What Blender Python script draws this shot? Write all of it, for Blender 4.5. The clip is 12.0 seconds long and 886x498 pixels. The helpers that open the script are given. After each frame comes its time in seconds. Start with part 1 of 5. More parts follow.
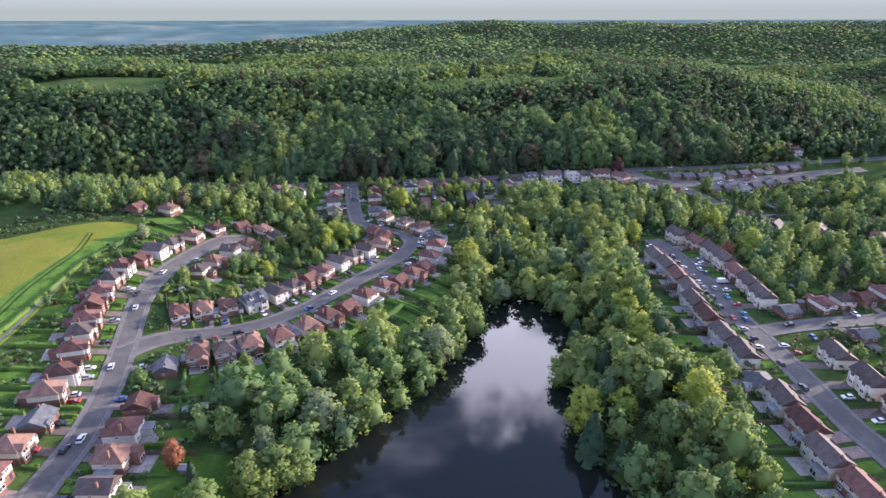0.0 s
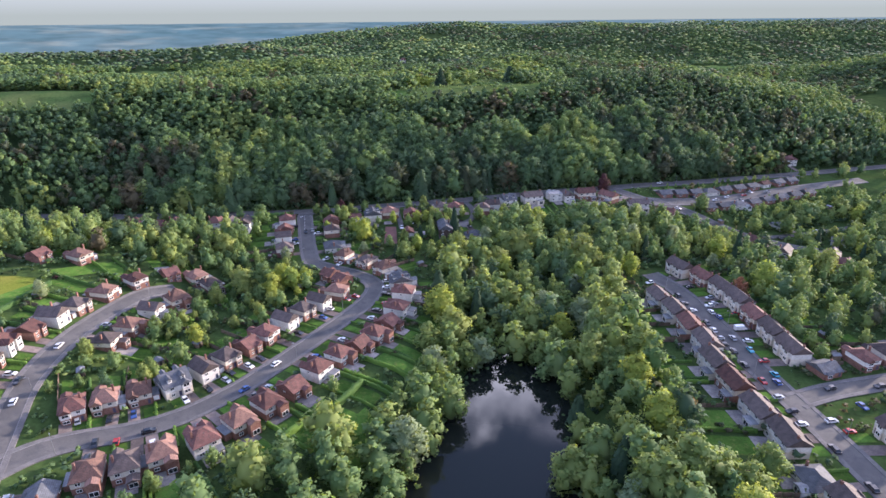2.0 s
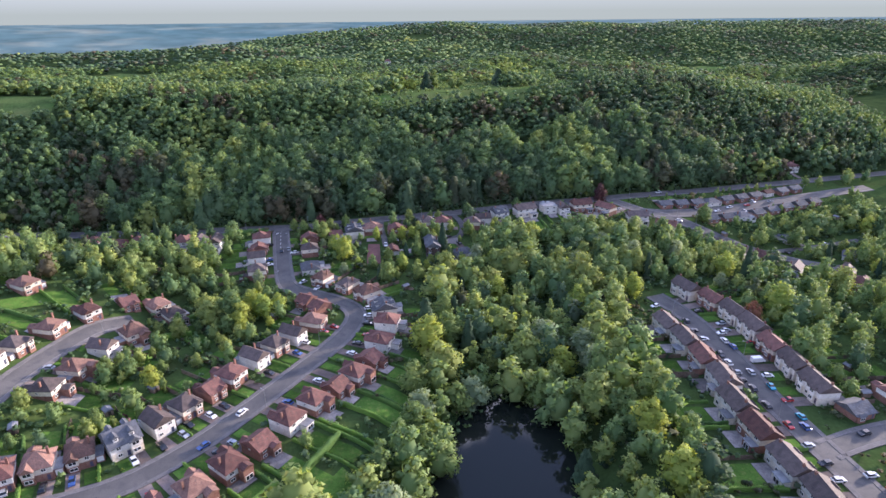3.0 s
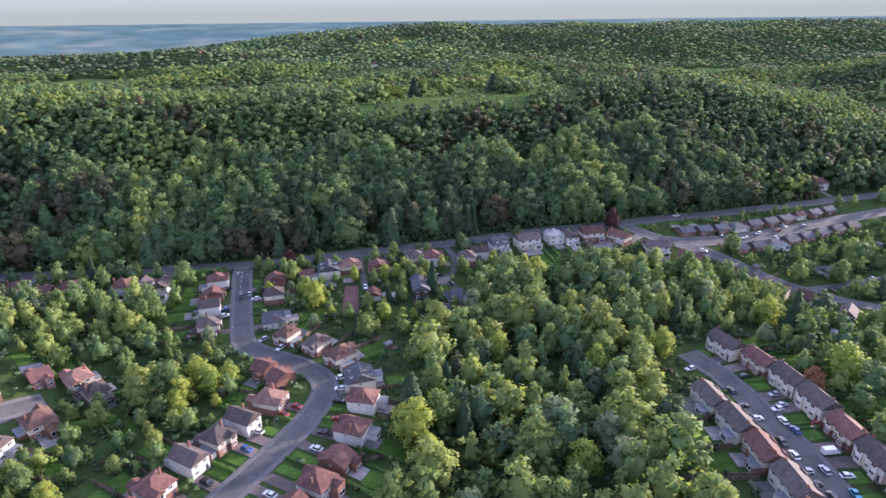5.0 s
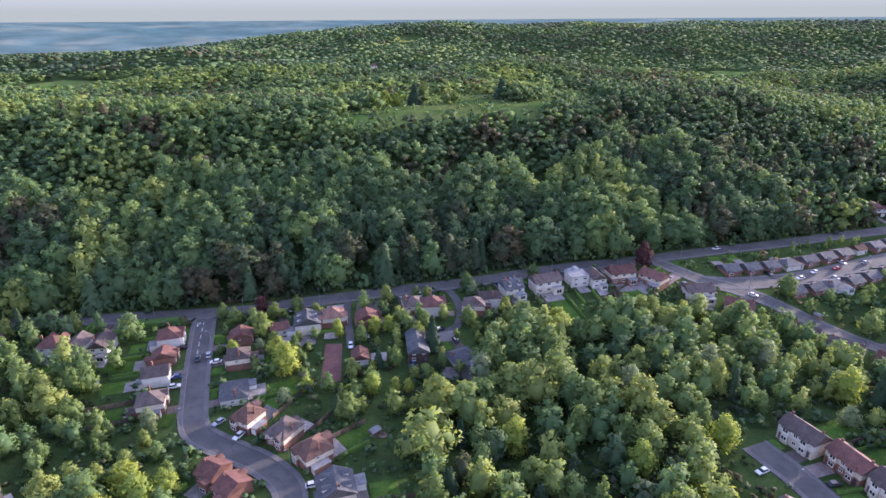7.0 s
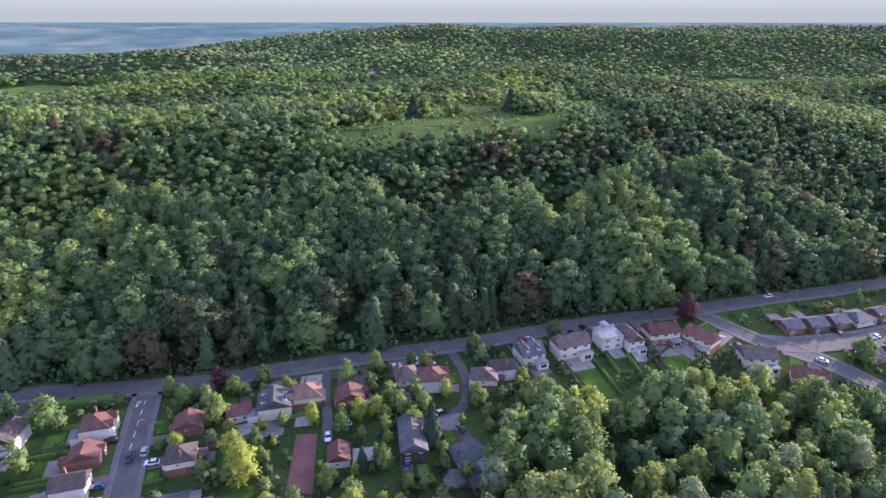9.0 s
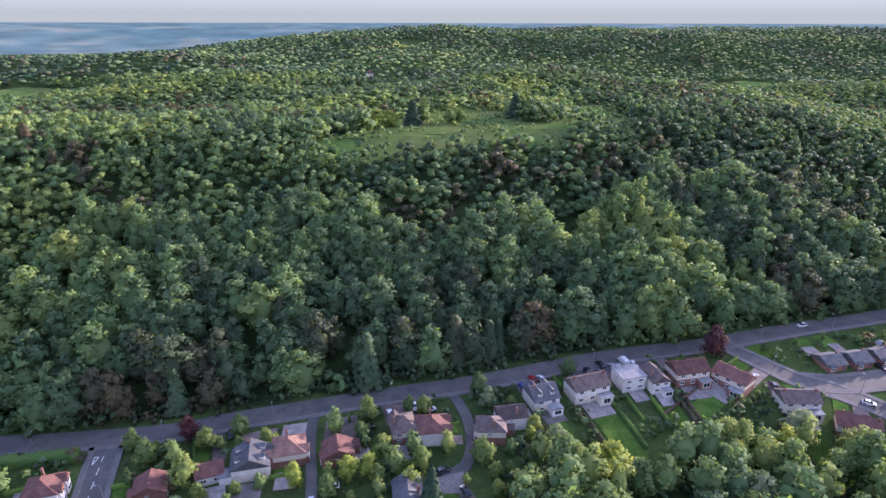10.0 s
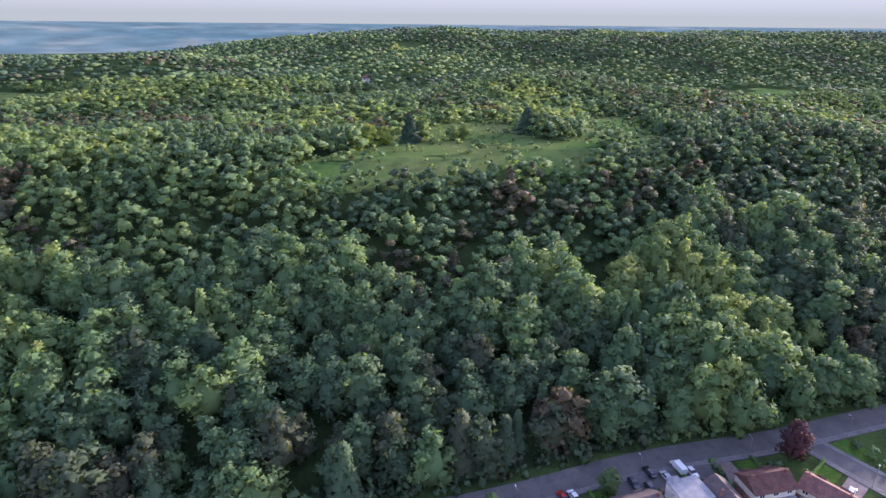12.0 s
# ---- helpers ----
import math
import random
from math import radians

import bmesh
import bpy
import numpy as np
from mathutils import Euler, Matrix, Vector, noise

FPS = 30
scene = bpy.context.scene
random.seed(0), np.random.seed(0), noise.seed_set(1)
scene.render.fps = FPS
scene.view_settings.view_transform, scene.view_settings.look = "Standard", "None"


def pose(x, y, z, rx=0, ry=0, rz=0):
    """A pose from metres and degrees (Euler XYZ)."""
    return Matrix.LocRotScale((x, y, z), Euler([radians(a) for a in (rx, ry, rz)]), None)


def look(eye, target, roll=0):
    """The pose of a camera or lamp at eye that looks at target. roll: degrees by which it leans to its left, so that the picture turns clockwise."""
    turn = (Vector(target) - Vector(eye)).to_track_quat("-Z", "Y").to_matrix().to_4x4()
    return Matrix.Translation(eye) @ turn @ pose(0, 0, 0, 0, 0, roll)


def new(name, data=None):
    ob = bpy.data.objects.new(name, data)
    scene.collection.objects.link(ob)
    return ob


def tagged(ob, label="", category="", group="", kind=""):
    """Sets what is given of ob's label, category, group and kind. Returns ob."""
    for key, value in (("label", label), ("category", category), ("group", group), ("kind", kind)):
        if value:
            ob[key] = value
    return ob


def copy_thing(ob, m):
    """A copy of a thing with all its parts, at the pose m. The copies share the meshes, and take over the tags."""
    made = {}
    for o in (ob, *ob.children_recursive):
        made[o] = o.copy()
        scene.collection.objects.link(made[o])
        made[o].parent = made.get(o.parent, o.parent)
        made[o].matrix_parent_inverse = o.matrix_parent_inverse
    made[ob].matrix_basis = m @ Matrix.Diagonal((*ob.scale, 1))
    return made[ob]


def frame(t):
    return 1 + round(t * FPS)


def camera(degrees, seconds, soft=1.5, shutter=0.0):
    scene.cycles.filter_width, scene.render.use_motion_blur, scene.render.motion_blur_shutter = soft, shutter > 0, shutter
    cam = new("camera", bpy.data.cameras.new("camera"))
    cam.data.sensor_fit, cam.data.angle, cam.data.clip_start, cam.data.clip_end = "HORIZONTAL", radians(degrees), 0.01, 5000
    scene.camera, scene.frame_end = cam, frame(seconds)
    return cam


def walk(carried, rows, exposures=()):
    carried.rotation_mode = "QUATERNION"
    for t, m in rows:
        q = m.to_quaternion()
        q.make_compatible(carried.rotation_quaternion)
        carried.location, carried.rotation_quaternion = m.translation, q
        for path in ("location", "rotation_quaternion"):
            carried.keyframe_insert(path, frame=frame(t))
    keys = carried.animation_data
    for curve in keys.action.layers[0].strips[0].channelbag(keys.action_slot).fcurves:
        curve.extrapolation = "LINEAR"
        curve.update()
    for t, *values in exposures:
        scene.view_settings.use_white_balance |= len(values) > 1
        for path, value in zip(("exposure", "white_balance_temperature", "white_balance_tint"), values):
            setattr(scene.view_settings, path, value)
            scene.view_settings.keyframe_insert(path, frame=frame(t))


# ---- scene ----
# ---------------------------------------------------------------- camera
cam = camera(74.4, 12.0)
PATH = [
    (0.0, (0.801, 0.386, 121.652), (0.799, 2.238, 120.897), -0.1),
    (0.5, (0.964, 14.019, 121.763), (0.982, 15.872, 121.01), -0.2),
    (1.0, (1.284, 27.646, 121.921), (1.327, 29.499, 121.169), -0.3),
    (1.5, (1.793, 41.335, 122.135), (1.863, 43.187, 121.384), -0.4),
    (2.0, (2.446, 55.151, 122.392), (2.543, 57.001, 121.64), -0.5),
    (2.5, (3.255, 68.979, 122.614), (3.378, 70.828, 121.861), -0.5),
    (3.0, (4.21, 82.653, 122.732), (4.349, 84.5, 121.979), -0.5),
    (5.0, (9.581, 136.217, 122.891), (9.747, 138.062, 122.137), -0.6),
    (5.5, (10.88, 149.698, 122.926), (11.044, 151.543, 122.172), -0.6),
    (6.0, (12.096, 163.205, 122.971), (12.258, 165.05, 122.216), -0.5),
    (6.5, (13.249, 176.682, 122.998), (13.409, 178.527, 122.242), -0.4),
    (7.0, (14.34, 190.082, 123.01), (14.499, 191.926, 122.252), -0.3),
    (9.0, (17.893, 242.889, 122.599), (18.052, 244.736, 121.849), 0.1),
    (9.5, (18.714, 256.027, 122.557), (18.875, 257.874, 121.808), 0.2),
    (10.0, (19.508, 269.195, 122.531), (19.669, 271.043, 121.782), 0.2),
    (10.5, (20.353, 282.47, 122.534), (20.516, 284.318, 121.787), 0.3),
    (11.0, (21.212, 295.665, 122.57), (21.375, 297.514, 121.825), 0.4),
    (11.5, (22.073, 308.859, 122.589), (22.236, 310.708, 121.845), 0.5),
    (12.0, (22.932, 322.109, 122.571), (23.096, 323.958, 121.826), 0.6),
]
walk(cam, [(t, look(eye, aim, roll)) for t, eye, aim, roll in PATH], exposures=[(0.0, 1.56, 5540, 32), (12.0, 1.66, 5420, 42)])

# ---------------------------------------------------------------- sky and sun
SUN_AZ, SUN_EL = 62.0, 11.5
world = bpy.data.worlds.new("sky")
scene.world = world
world.use_nodes = True
wn, wl = world.node_tree.nodes, world.node_tree.links
wn.clear()
sky = wn.new("ShaderNodeTexSky")
sky.sky_type, sky.sun_disc = "NISHITA", False
sky.sun_elevation, sky.sun_rotation = radians(SUN_EL), radians(SUN_AZ)
sky.altitude, sky.air_density, sky.dust_density, sky.ozone_density = 200, 1.0, 2.5, 1.0
w_co = wn.new("ShaderNodeTexCoord")
w_sep = wn.new("ShaderNodeSeparateXYZ")
wl.new(w_co.outputs["Generated"], w_sep.inputs[0])
w_map = wn.new("ShaderNodeMapping")
w_map.inputs["Scale"].default_value = (1.0, 1.0, 3.2)
w_map.inputs["Location"].default_value = (0.35, 0.1, 0.0)
wl.new(w_co.outputs["Generated"], w_map.inputs[0])
w_noise = wn.new("ShaderNodeTexNoise")
w_noise.inputs["Scale"].default_value, w_noise.inputs["Detail"].default_value = 3.2, 7
wl.new(w_map.outputs[0], w_noise.inputs["Vector"])
# cloud cover thickens towards the horizon
w_cover = wn.new("ShaderNodeMapRange")
w_cover.inputs["From Min"].default_value, w_cover.inputs["From Max"].default_value = 0.0, 0.5
w_cover.inputs["To Min"].default_value, w_cover.inputs["To Max"].default_value = 0.42, -0.02
wl.new(w_sep.outputs[2], w_cover.inputs[0])
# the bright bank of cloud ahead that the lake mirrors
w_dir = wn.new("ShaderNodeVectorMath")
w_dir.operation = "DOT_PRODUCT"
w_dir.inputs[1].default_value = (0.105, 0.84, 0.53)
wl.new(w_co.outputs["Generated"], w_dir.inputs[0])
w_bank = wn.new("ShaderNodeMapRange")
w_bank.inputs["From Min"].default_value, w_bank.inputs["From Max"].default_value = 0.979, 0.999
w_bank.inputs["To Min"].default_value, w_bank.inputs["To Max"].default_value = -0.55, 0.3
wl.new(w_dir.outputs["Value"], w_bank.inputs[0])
w_add = wn.new("ShaderNodeMath")
wl.new(w_noise.outputs[0], w_add.inputs[0])
wl.new(w_cover.outputs[0], w_add.inputs[1])
w_ramp = wn.new("ShaderNodeMapRange")
w_ramp.interpolation_type = "SMOOTHSTEP"
w_ramp.inputs["From Min"].default_value, w_ramp.inputs["From Max"].default_value = 0.52, 0.72
wl.new(w_add.outputs[0], w_ramp.inputs[0])
w_mix = wn.new("ShaderNodeMix")
w_mix.data_type = "RGBA"
w_tone = wn.new("ShaderNodeMix")
w_tone.data_type = "RGBA"
w_tone.inputs["A"].default_value = (0.98, 1.1, 0.84, 1)
w_tone.inputs["B"].default_value = (13.0, 13.3, 13.8, 1)
wl.new(w_sep.outputs[2], w_tone.inputs["Factor"])
wl.new(w_tone.outputs["Result"], w_mix.inputs["B"])
wl.new(w_ramp.outputs[0], w_mix.inputs["Factor"])
wl.new(sky.outputs[0], w_mix.inputs["A"])
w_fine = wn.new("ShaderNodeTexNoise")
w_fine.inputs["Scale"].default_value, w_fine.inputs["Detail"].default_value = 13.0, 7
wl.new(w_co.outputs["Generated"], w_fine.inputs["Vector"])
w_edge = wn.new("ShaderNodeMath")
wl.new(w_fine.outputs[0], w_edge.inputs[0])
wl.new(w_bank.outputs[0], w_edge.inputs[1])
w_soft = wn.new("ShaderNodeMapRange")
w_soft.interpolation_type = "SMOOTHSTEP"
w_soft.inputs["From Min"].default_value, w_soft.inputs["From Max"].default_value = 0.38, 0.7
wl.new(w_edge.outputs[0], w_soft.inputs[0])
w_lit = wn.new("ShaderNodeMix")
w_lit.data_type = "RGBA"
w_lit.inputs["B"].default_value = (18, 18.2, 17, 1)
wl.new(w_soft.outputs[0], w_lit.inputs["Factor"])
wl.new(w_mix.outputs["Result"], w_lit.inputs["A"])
w_bg = wn.new("ShaderNodeBackground")
w_bg.inputs["Strength"].default_value = 0.17
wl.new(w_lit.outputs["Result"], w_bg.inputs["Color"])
w_out = wn.new("ShaderNodeOutputWorld")
wl.new(w_bg.outputs[0], w_out.inputs[0])

sun_data = bpy.data.lights.new("sun", "SUN")
sun_data.energy, sun_data.angle, sun_data.color = 3.7, radians(2.0), (1.0, 0.85, 0.56)
sun = new("sun", sun_data)
a, e = radians(SUN_AZ), radians(SUN_EL)
sun.matrix_world = look((900 * math.sin(a) * math.cos(e), 900 * math.cos(a) * math.cos(e), 900 * math.sin(e)), (0, 0, 0))


# ---------------------------------------------------------------- materials
def shader(name):
    m = bpy.data.materials.new(name)
    m.use_nodes = True
    nt = m.node_tree
    return m, nt.nodes, nt.links, nt.nodes["Principled BSDF"]


def noise_node(n, l, scale, detail=4, vec=None):
    t = n.new("ShaderNodeTexNoise")
    t.inputs["Scale"].default_value, t.inputs["Detail"].default_value = scale, detail
    if vec is not None:
        l.new(vec, t.inputs["Vector"])
    return t


def blend(n, l, fac, c1, c2, mode="MIX"):
    m = n.new("ShaderNodeMix")
    m.data_type, m.blend_type = "RGBA", mode
    for s, v in ((m.inputs["Factor"], fac), (m.inputs["A"], c1), (m.inputs["B"], c2)):
        if isinstance(v, (int, float)):
            s.default_value = v
        elif isinstance(v, tuple):
            s.default_value = (*v, 1)
        else:
            l.new(v, s)
    return m.outputs["Result"]


def spread(n, l, val, lo, hi, t0=0.0, t1=1.0):
    m = n.new("ShaderNodeMapRange")
    for k, v in zip(("From Min", "From Max", "To Min", "To Max"), (lo, hi, t0, t1)):
        m.inputs[k].default_value = v
    l.new(val, m.inputs[0])
    return m.outputs[0]


def surface(name, c1, c2, rough=0.9, big=0.15, fine=3.0, bump=0.3, dirt=None, vary=0.25, courses=0.0, metal=0.0):
    """A weathered surface: two tones at a large scale, grain at a fine one, a shade of its own for each object."""
    m, n, l, p = shader(name)
    co = n.new("ShaderNodeTexCoord").outputs["Object"]
    a = noise_node(n, l, big, 5, co)
    b = noise_node(n, l, fine, 6, co)
    col = blend(n, l, spread(n, l, a.outputs[0], 0.35, 0.65), c1, c2)
    if dirt:
        d = noise_node(n, l, big * 3.1, 8, co)
        col = blend(n, l, spread(n, l, d.outputs[0], 0.52, 0.7, 0, 0.8), col, dirt)
    gr = spread(n, l, b.outputs[0], 0.25, 0.75, 0.75, 1.25)
    info = n.new("ShaderNodeObjectInfo")
    rv = spread(n, l, info.outputs["Random"], 0, 1, 1 - vary, 1 + vary)
    mul = n.new("ShaderNodeMath")
    mul.operation = "MULTIPLY"
    l.new(gr, mul.inputs[0])
    l.new(rv, mul.inputs[1])
    hsv = n.new("ShaderNodeHueSaturation")
    l.new(col, hsv.inputs["Color"])
    l.new(mul.outputs[0], hsv.inputs["Value"])
    l.new(hsv.outputs[0], p.inputs["Base Color"])
    p.inputs["Roughness"].default_value, p.inputs["Metallic"].default_value = rough, metal
    if rough >= 0.75:
        p.inputs["Specular IOR Level"].default_value = 0.2 if rough < 1.0 else 0.0
    h = b.outputs[0]
    if courses:
        wv = n.new("ShaderNodeTexWave")
        wv.bands_direction, wv.wave_profile = "Z", "SAW"
        wv.inputs["Scale"].default_value, wv.inputs["Distortion"].default_value = courses, 0.6
        l.new(co, wv.inputs["Vector"])
        h = wv.outputs["Fac"]
        tone = spread(n, l, h, 0, 1, 0.78, 1.1)
        t2 = n.new("ShaderNodeMath")
        t2.operation = "MULTIPLY"
        l.new(mul.outputs[0], t2.inputs[0])
        l.new(tone, t2.inputs[1])
        l.new(t2.outputs[0], hsv.inputs["Value"])
    bp = n.new("ShaderNodeBump")
    bp.inputs["Strength"].default_value, bp.inputs["Distance"].default_value = bump, 0.08
    l.new(h, bp.inputs["Height"])
    l.new(bp.outputs[0], p.inputs["Normal"])
    return m


def foliage(name, tones, per="object", glow=0.42, vary=0.1):
    """Leaves: a mix of reflecting and letting light through; tones run from one kind of tree to another."""
    m, n, l, p = shader(name)
    p.inputs["Roughness"].default_value, p.inputs["Specular IOR Level"].default_value = 0.85, 0.2
    if per == "object":
        val = n.new("ShaderNodeObjectInfo").outputs["Random"]
    else:
        at = n.new("ShaderNodeAttribute")
        at.attribute_name = "tint"
        val = at.outputs["Fac"]
    ramp = n.new("ShaderNodeValToRGB")
    els = ramp.color_ramp.elements
    for i, c in enumerate(tones):
        pos = i / (len(tones) - 1)
        el = els[0] if i == 0 else (els[len(els) - 1] if i == len(tones) - 1 else els.new(pos))
        el.position, el.color = pos, (*c, 1)
    l.new(val, ramp.inputs[0])
    isl = n.new("ShaderNodeNewGeometry").outputs["Random Per Island"]
    hsv = n.new("ShaderNodeHueSaturation")
    l.new(ramp.outputs[0], hsv.inputs["Color"])
    l.new(spread(n, l, isl, 0, 1, 1 - vary, 1 + vary), hsv.inputs["Value"])
    l.new(spread(n, l, isl, 0, 1, 0.515, 0.485), hsv.inputs["Hue"])
    tr = n.new("ShaderNodeBsdfTranslucent")
    l.new(hsv.outputs[0], p.inputs["Base Color"])
    warm = blend(n, l, 1.0, hsv.outputs[0], (2.6 * glow, 2.5 * glow, 1.2 * glow), "MULTIPLY")
    l.new(warm, tr.inputs[0])
    mx = n.new("ShaderNodeAddShader")
    l.new(p.outputs[0], mx.inputs[0])
    l.new(tr.outputs[0], mx.inputs[1])
    out = [q for q in n if q.type == "OUTPUT_MATERIAL"][0]
    l.new(mx.outputs[0], out.inputs[0])
    return m


def paint(name, c, rough=0.35, metal=0.0, coat=0.0):
    m, n, l, p = shader(name)
    co = n.new("ShaderNodeTexCoord").outputs["Object"]
    g = noise_node(n, l, 2.0, 5, co)
    l.new(blend(n, l, spread(n, l, g.outputs[0], 0.3, 0.7), tuple(v * 0.85 for v in c), c), p.inputs["Base Color"])
    p.inputs["Roughness"].default_value, p.inputs["Metallic"].default_value = rough, metal
    p.inputs["Coat Weight"].default_value = coat
    return m


M_GRASS = surface("rough_grass", (0.035, 0.06, 0.02), (0.06, 0.095, 0.028), 1.0, 0.05, 0.9, 0.6, (0.04, 0.05, 0.02))
M_LAWN = surface("mown_lawn", (0.05, 0.105, 0.02), (0.08, 0.155, 0.028), 1.0, 0.2, 2.0, 0.2, (0.12, 0.15, 0.04), 0.3)
M_SOIL = surface("woodland_soil", (0.024, 0.042, 0.016), (0.04, 0.062, 0.022), 1.0, 0.1, 1.0, 0.6)
# farmland with the blue-grey of distance haze painted into its tones
M_HAZED_PLAIN = surface("hazed_farmland", (0.075, 0.135, 0.14), (0.12, 0.175, 0.17), 1.0, 0.0012, 0.006, 0.0, (0.2, 0.23, 0.19))
M_CROP = surface("ripening_crop", (0.17, 0.21, 0.032), (0.27, 0.255, 0.055), 1.0, 0.025, 1.6, 0.4, (0.13, 0.2, 0.03))
M_HEATH = surface("dry_hill_grass", (0.07, 0.14, 0.035), (0.13, 0.16, 0.055), 1.0, 0.025, 0.7, 0.5, (0.06, 0.09, 0.03))
M_ROAD = surface("asphalt", (0.082, 0.08, 0.079), (0.12, 0.114, 0.108), 0.8, 0.12, 5.0, 0.15, (0.07, 0.07, 0.075), 0.0)
M_PATH = surface("pavement_asphalt", (0.12, 0.115, 0.115), (0.16, 0.15, 0.145), 0.9, 0.3, 5.0, 0.15, (0.09, 0.09, 0.085), 0.0)
M_DRIVE = surface("driveway_paving", (0.14, 0.11, 0.1), (0.2, 0.16, 0.14), 0.9, 0.4, 4.0, 0.25, (0.1, 0.09, 0.08), 0.35)
M_KERB = surface("kerb_stone", (0.14, 0.14, 0.14), (0.19, 0.18, 0.18), 0.9, 0.5, 4.0, 0.2)
M_LINE = surface("road_paint", (0.6, 0.6, 0.58), (0.75, 0.75, 0.72), 0.7, 0.5, 6.0, 0.1)
M_COURT = surface("red_court", (0.12, 0.065, 0.058), (0.17, 0.085, 0.075), 0.95, 0.3, 3.0, 0.1)
M_BRICK = surface("red_brick", (0.2, 0.105, 0.08), (0.27, 0.15, 0.115), 0.9, 0.4, 6.0, 0.3, (0.18, 0.08, 0.06), 0.2, 1.9)
M_WHITE = surface("white_render", (0.52, 0.5, 0.46), (0.66, 0.64, 0.6), 0.85, 0.4, 4.0, 0.15, (0.5, 0.48, 0.43), 0.1)
M_CREAM = surface("cream_render", (0.5, 0.45, 0.37), (0.6, 0.54, 0.45), 0.85, 0.4, 4.0, 0.15, (0.4, 0.36, 0.3), 0.12)
M_RED_TILE = surface("red_roof_tile", (0.1, 0.05, 0.044), (0.165, 0.08, 0.066), 0.8, 0.5, 2.5, 0.5, (0.09, 0.068, 0.06), 0.35, 1.1)
M_ORANGE_TILE = surface("orange_roof_tile", (0.16, 0.092, 0.074), (0.24, 0.138, 0.105), 0.8, 0.5, 2.5, 0.5, (0.13, 0.095, 0.08), 0.35, 1.1)
M_BROWN_TILE = surface("brown_roof_tile", (0.075, 0.06, 0.058), (0.125, 0.097, 0.09), 0.75, 0.5, 2.5, 0.5, (0.075, 0.068, 0.062), 0.3, 1.1)
M_PATIO = surface("patio_slabs", (0.2, 0.18, 0.17), (0.3, 0.27, 0.25), 0.9, 0.5, 4.0, 0.25, (0.15, 0.13, 0.12), 0.4)
M_SLATE = surface("grey_slate", (0.075, 0.08, 0.09), (0.12, 0.125, 0.14), 0.75, 0.5, 2.5, 0.4, (0.08, 0.09, 0.09), 0.2, 1.1)
M_FELT = surface("flat_roof_felt", (0.17, 0.175, 0.185), (0.24, 0.245, 0.255), 0.9, 0.4, 3.0, 0.1, (0.18, 0.18, 0.18))
M_TRIM = paint("white_trim", (0.78, 0.77, 0.74), 0.5)
M_TIMBER = surface("dark_timber", (0.04, 0.03, 0.025), (0.07, 0.05, 0.04), 0.8, 0.8, 5.0, 0.2)
M_FENCE = surface("weathered_fence", (0.12, 0.085, 0.06), (0.2, 0.15, 0.11), 0.9, 0.8, 5.0, 0.3, None, 0.3)
M_BARK = surface("bark", (0.06, 0.045, 0.03), (0.11, 0.085, 0.06), 0.95, 0.8, 4.0, 0.8)
M_GLASS = paint("window_glass", (0.02, 0.025, 0.03), 0.05)
M_DOOR = surface("painted_door", (0.12, 0.03, 0.03), (0.04, 0.05, 0.09), 0.5, 0.05, 3.0, 0.05)
M_TYRE = paint("tyre_rubber", (0.015, 0.015, 0.015), 0.9)
M_RIM = paint("wheel_rim", (0.5, 0.5, 0.52), 0.3, 0.9)
M_POLE = paint("galvanised_steel", (0.3, 0.31, 0.32), 0.5, 0.7)
M_SOLAR = paint("solar_panel", (0.02, 0.05, 0.13), 0.12)

M_LEAF = foliage("leaves_broad", [(0.068, 0.11, 0.04), (0.092, 0.136, 0.044), (0.118, 0.157, 0.047), (0.15, 0.18, 0.052)], glow=0.38)
M_LIME = foliage("leaves_lime", [(0.145, 0.19, 0.04), (0.185, 0.21, 0.04)], glow=0.42)
M_PALE = foliage("leaves_silvery", [(0.11, 0.15, 0.085), (0.15, 0.18, 0.1)])
M_FIR = foliage("needles", [(0.025, 0.055, 0.03), (0.04, 0.07, 0.034)], glow=0.1)
M_COPPER = foliage("leaves_copper", [(0.055, 0.025, 0.028), (0.085, 0.03, 0.03)], glow=0.2)
M_RUST = foliage("leaves_rust", [(0.15, 0.1, 0.045), (0.18, 0.08, 0.05)])
M_HEDGE = foliage("hedge_leaves", [(0.045, 0.095, 0.025), (0.1, 0.18, 0.03)], glow=0.25)
M_WOOD = foliage("woodland_leaves", [(0.07, 0.06, 0.036), (0.038, 0.066, 0.036), (0.058, 0.098, 0.048), (0.073, 0.122, 0.05), (0.098, 0.146, 0.052), (0.142, 0.178, 0.054)], per="tint")

M_WATER, wn2, wl2, wp = shader("lake_water")
wp.inputs["Base Color"].default_value = (0.011, 0.014, 0.012, 1)
wp.inputs["Roughness"].default_value, wp.inputs["IOR"].default_value = 0.04, 1.33
w_rip = noise_node(wn2, wl2, 0.5, 4, wn2.new("ShaderNodeTexCoord").outputs["Object"])
w_bmp = wn2.new("ShaderNodeBump")
w_bmp.inputs["Strength"].default_value, w_bmp.inputs["Distance"].default_value = 0.05, 0.05
wl2.new(w_rip.outputs[0], w_bmp.inputs["Height"])
wl2.new(w_bmp.outputs[0], wp.inputs["Normal"])


# ---------------------------------------------------------------- the lie of the land
def ss(a, b, v):
    t = np.clip((np.asarray(v, float) - a) / (b - a), 0, 1)
    return t * t * (3 - 2 * t)


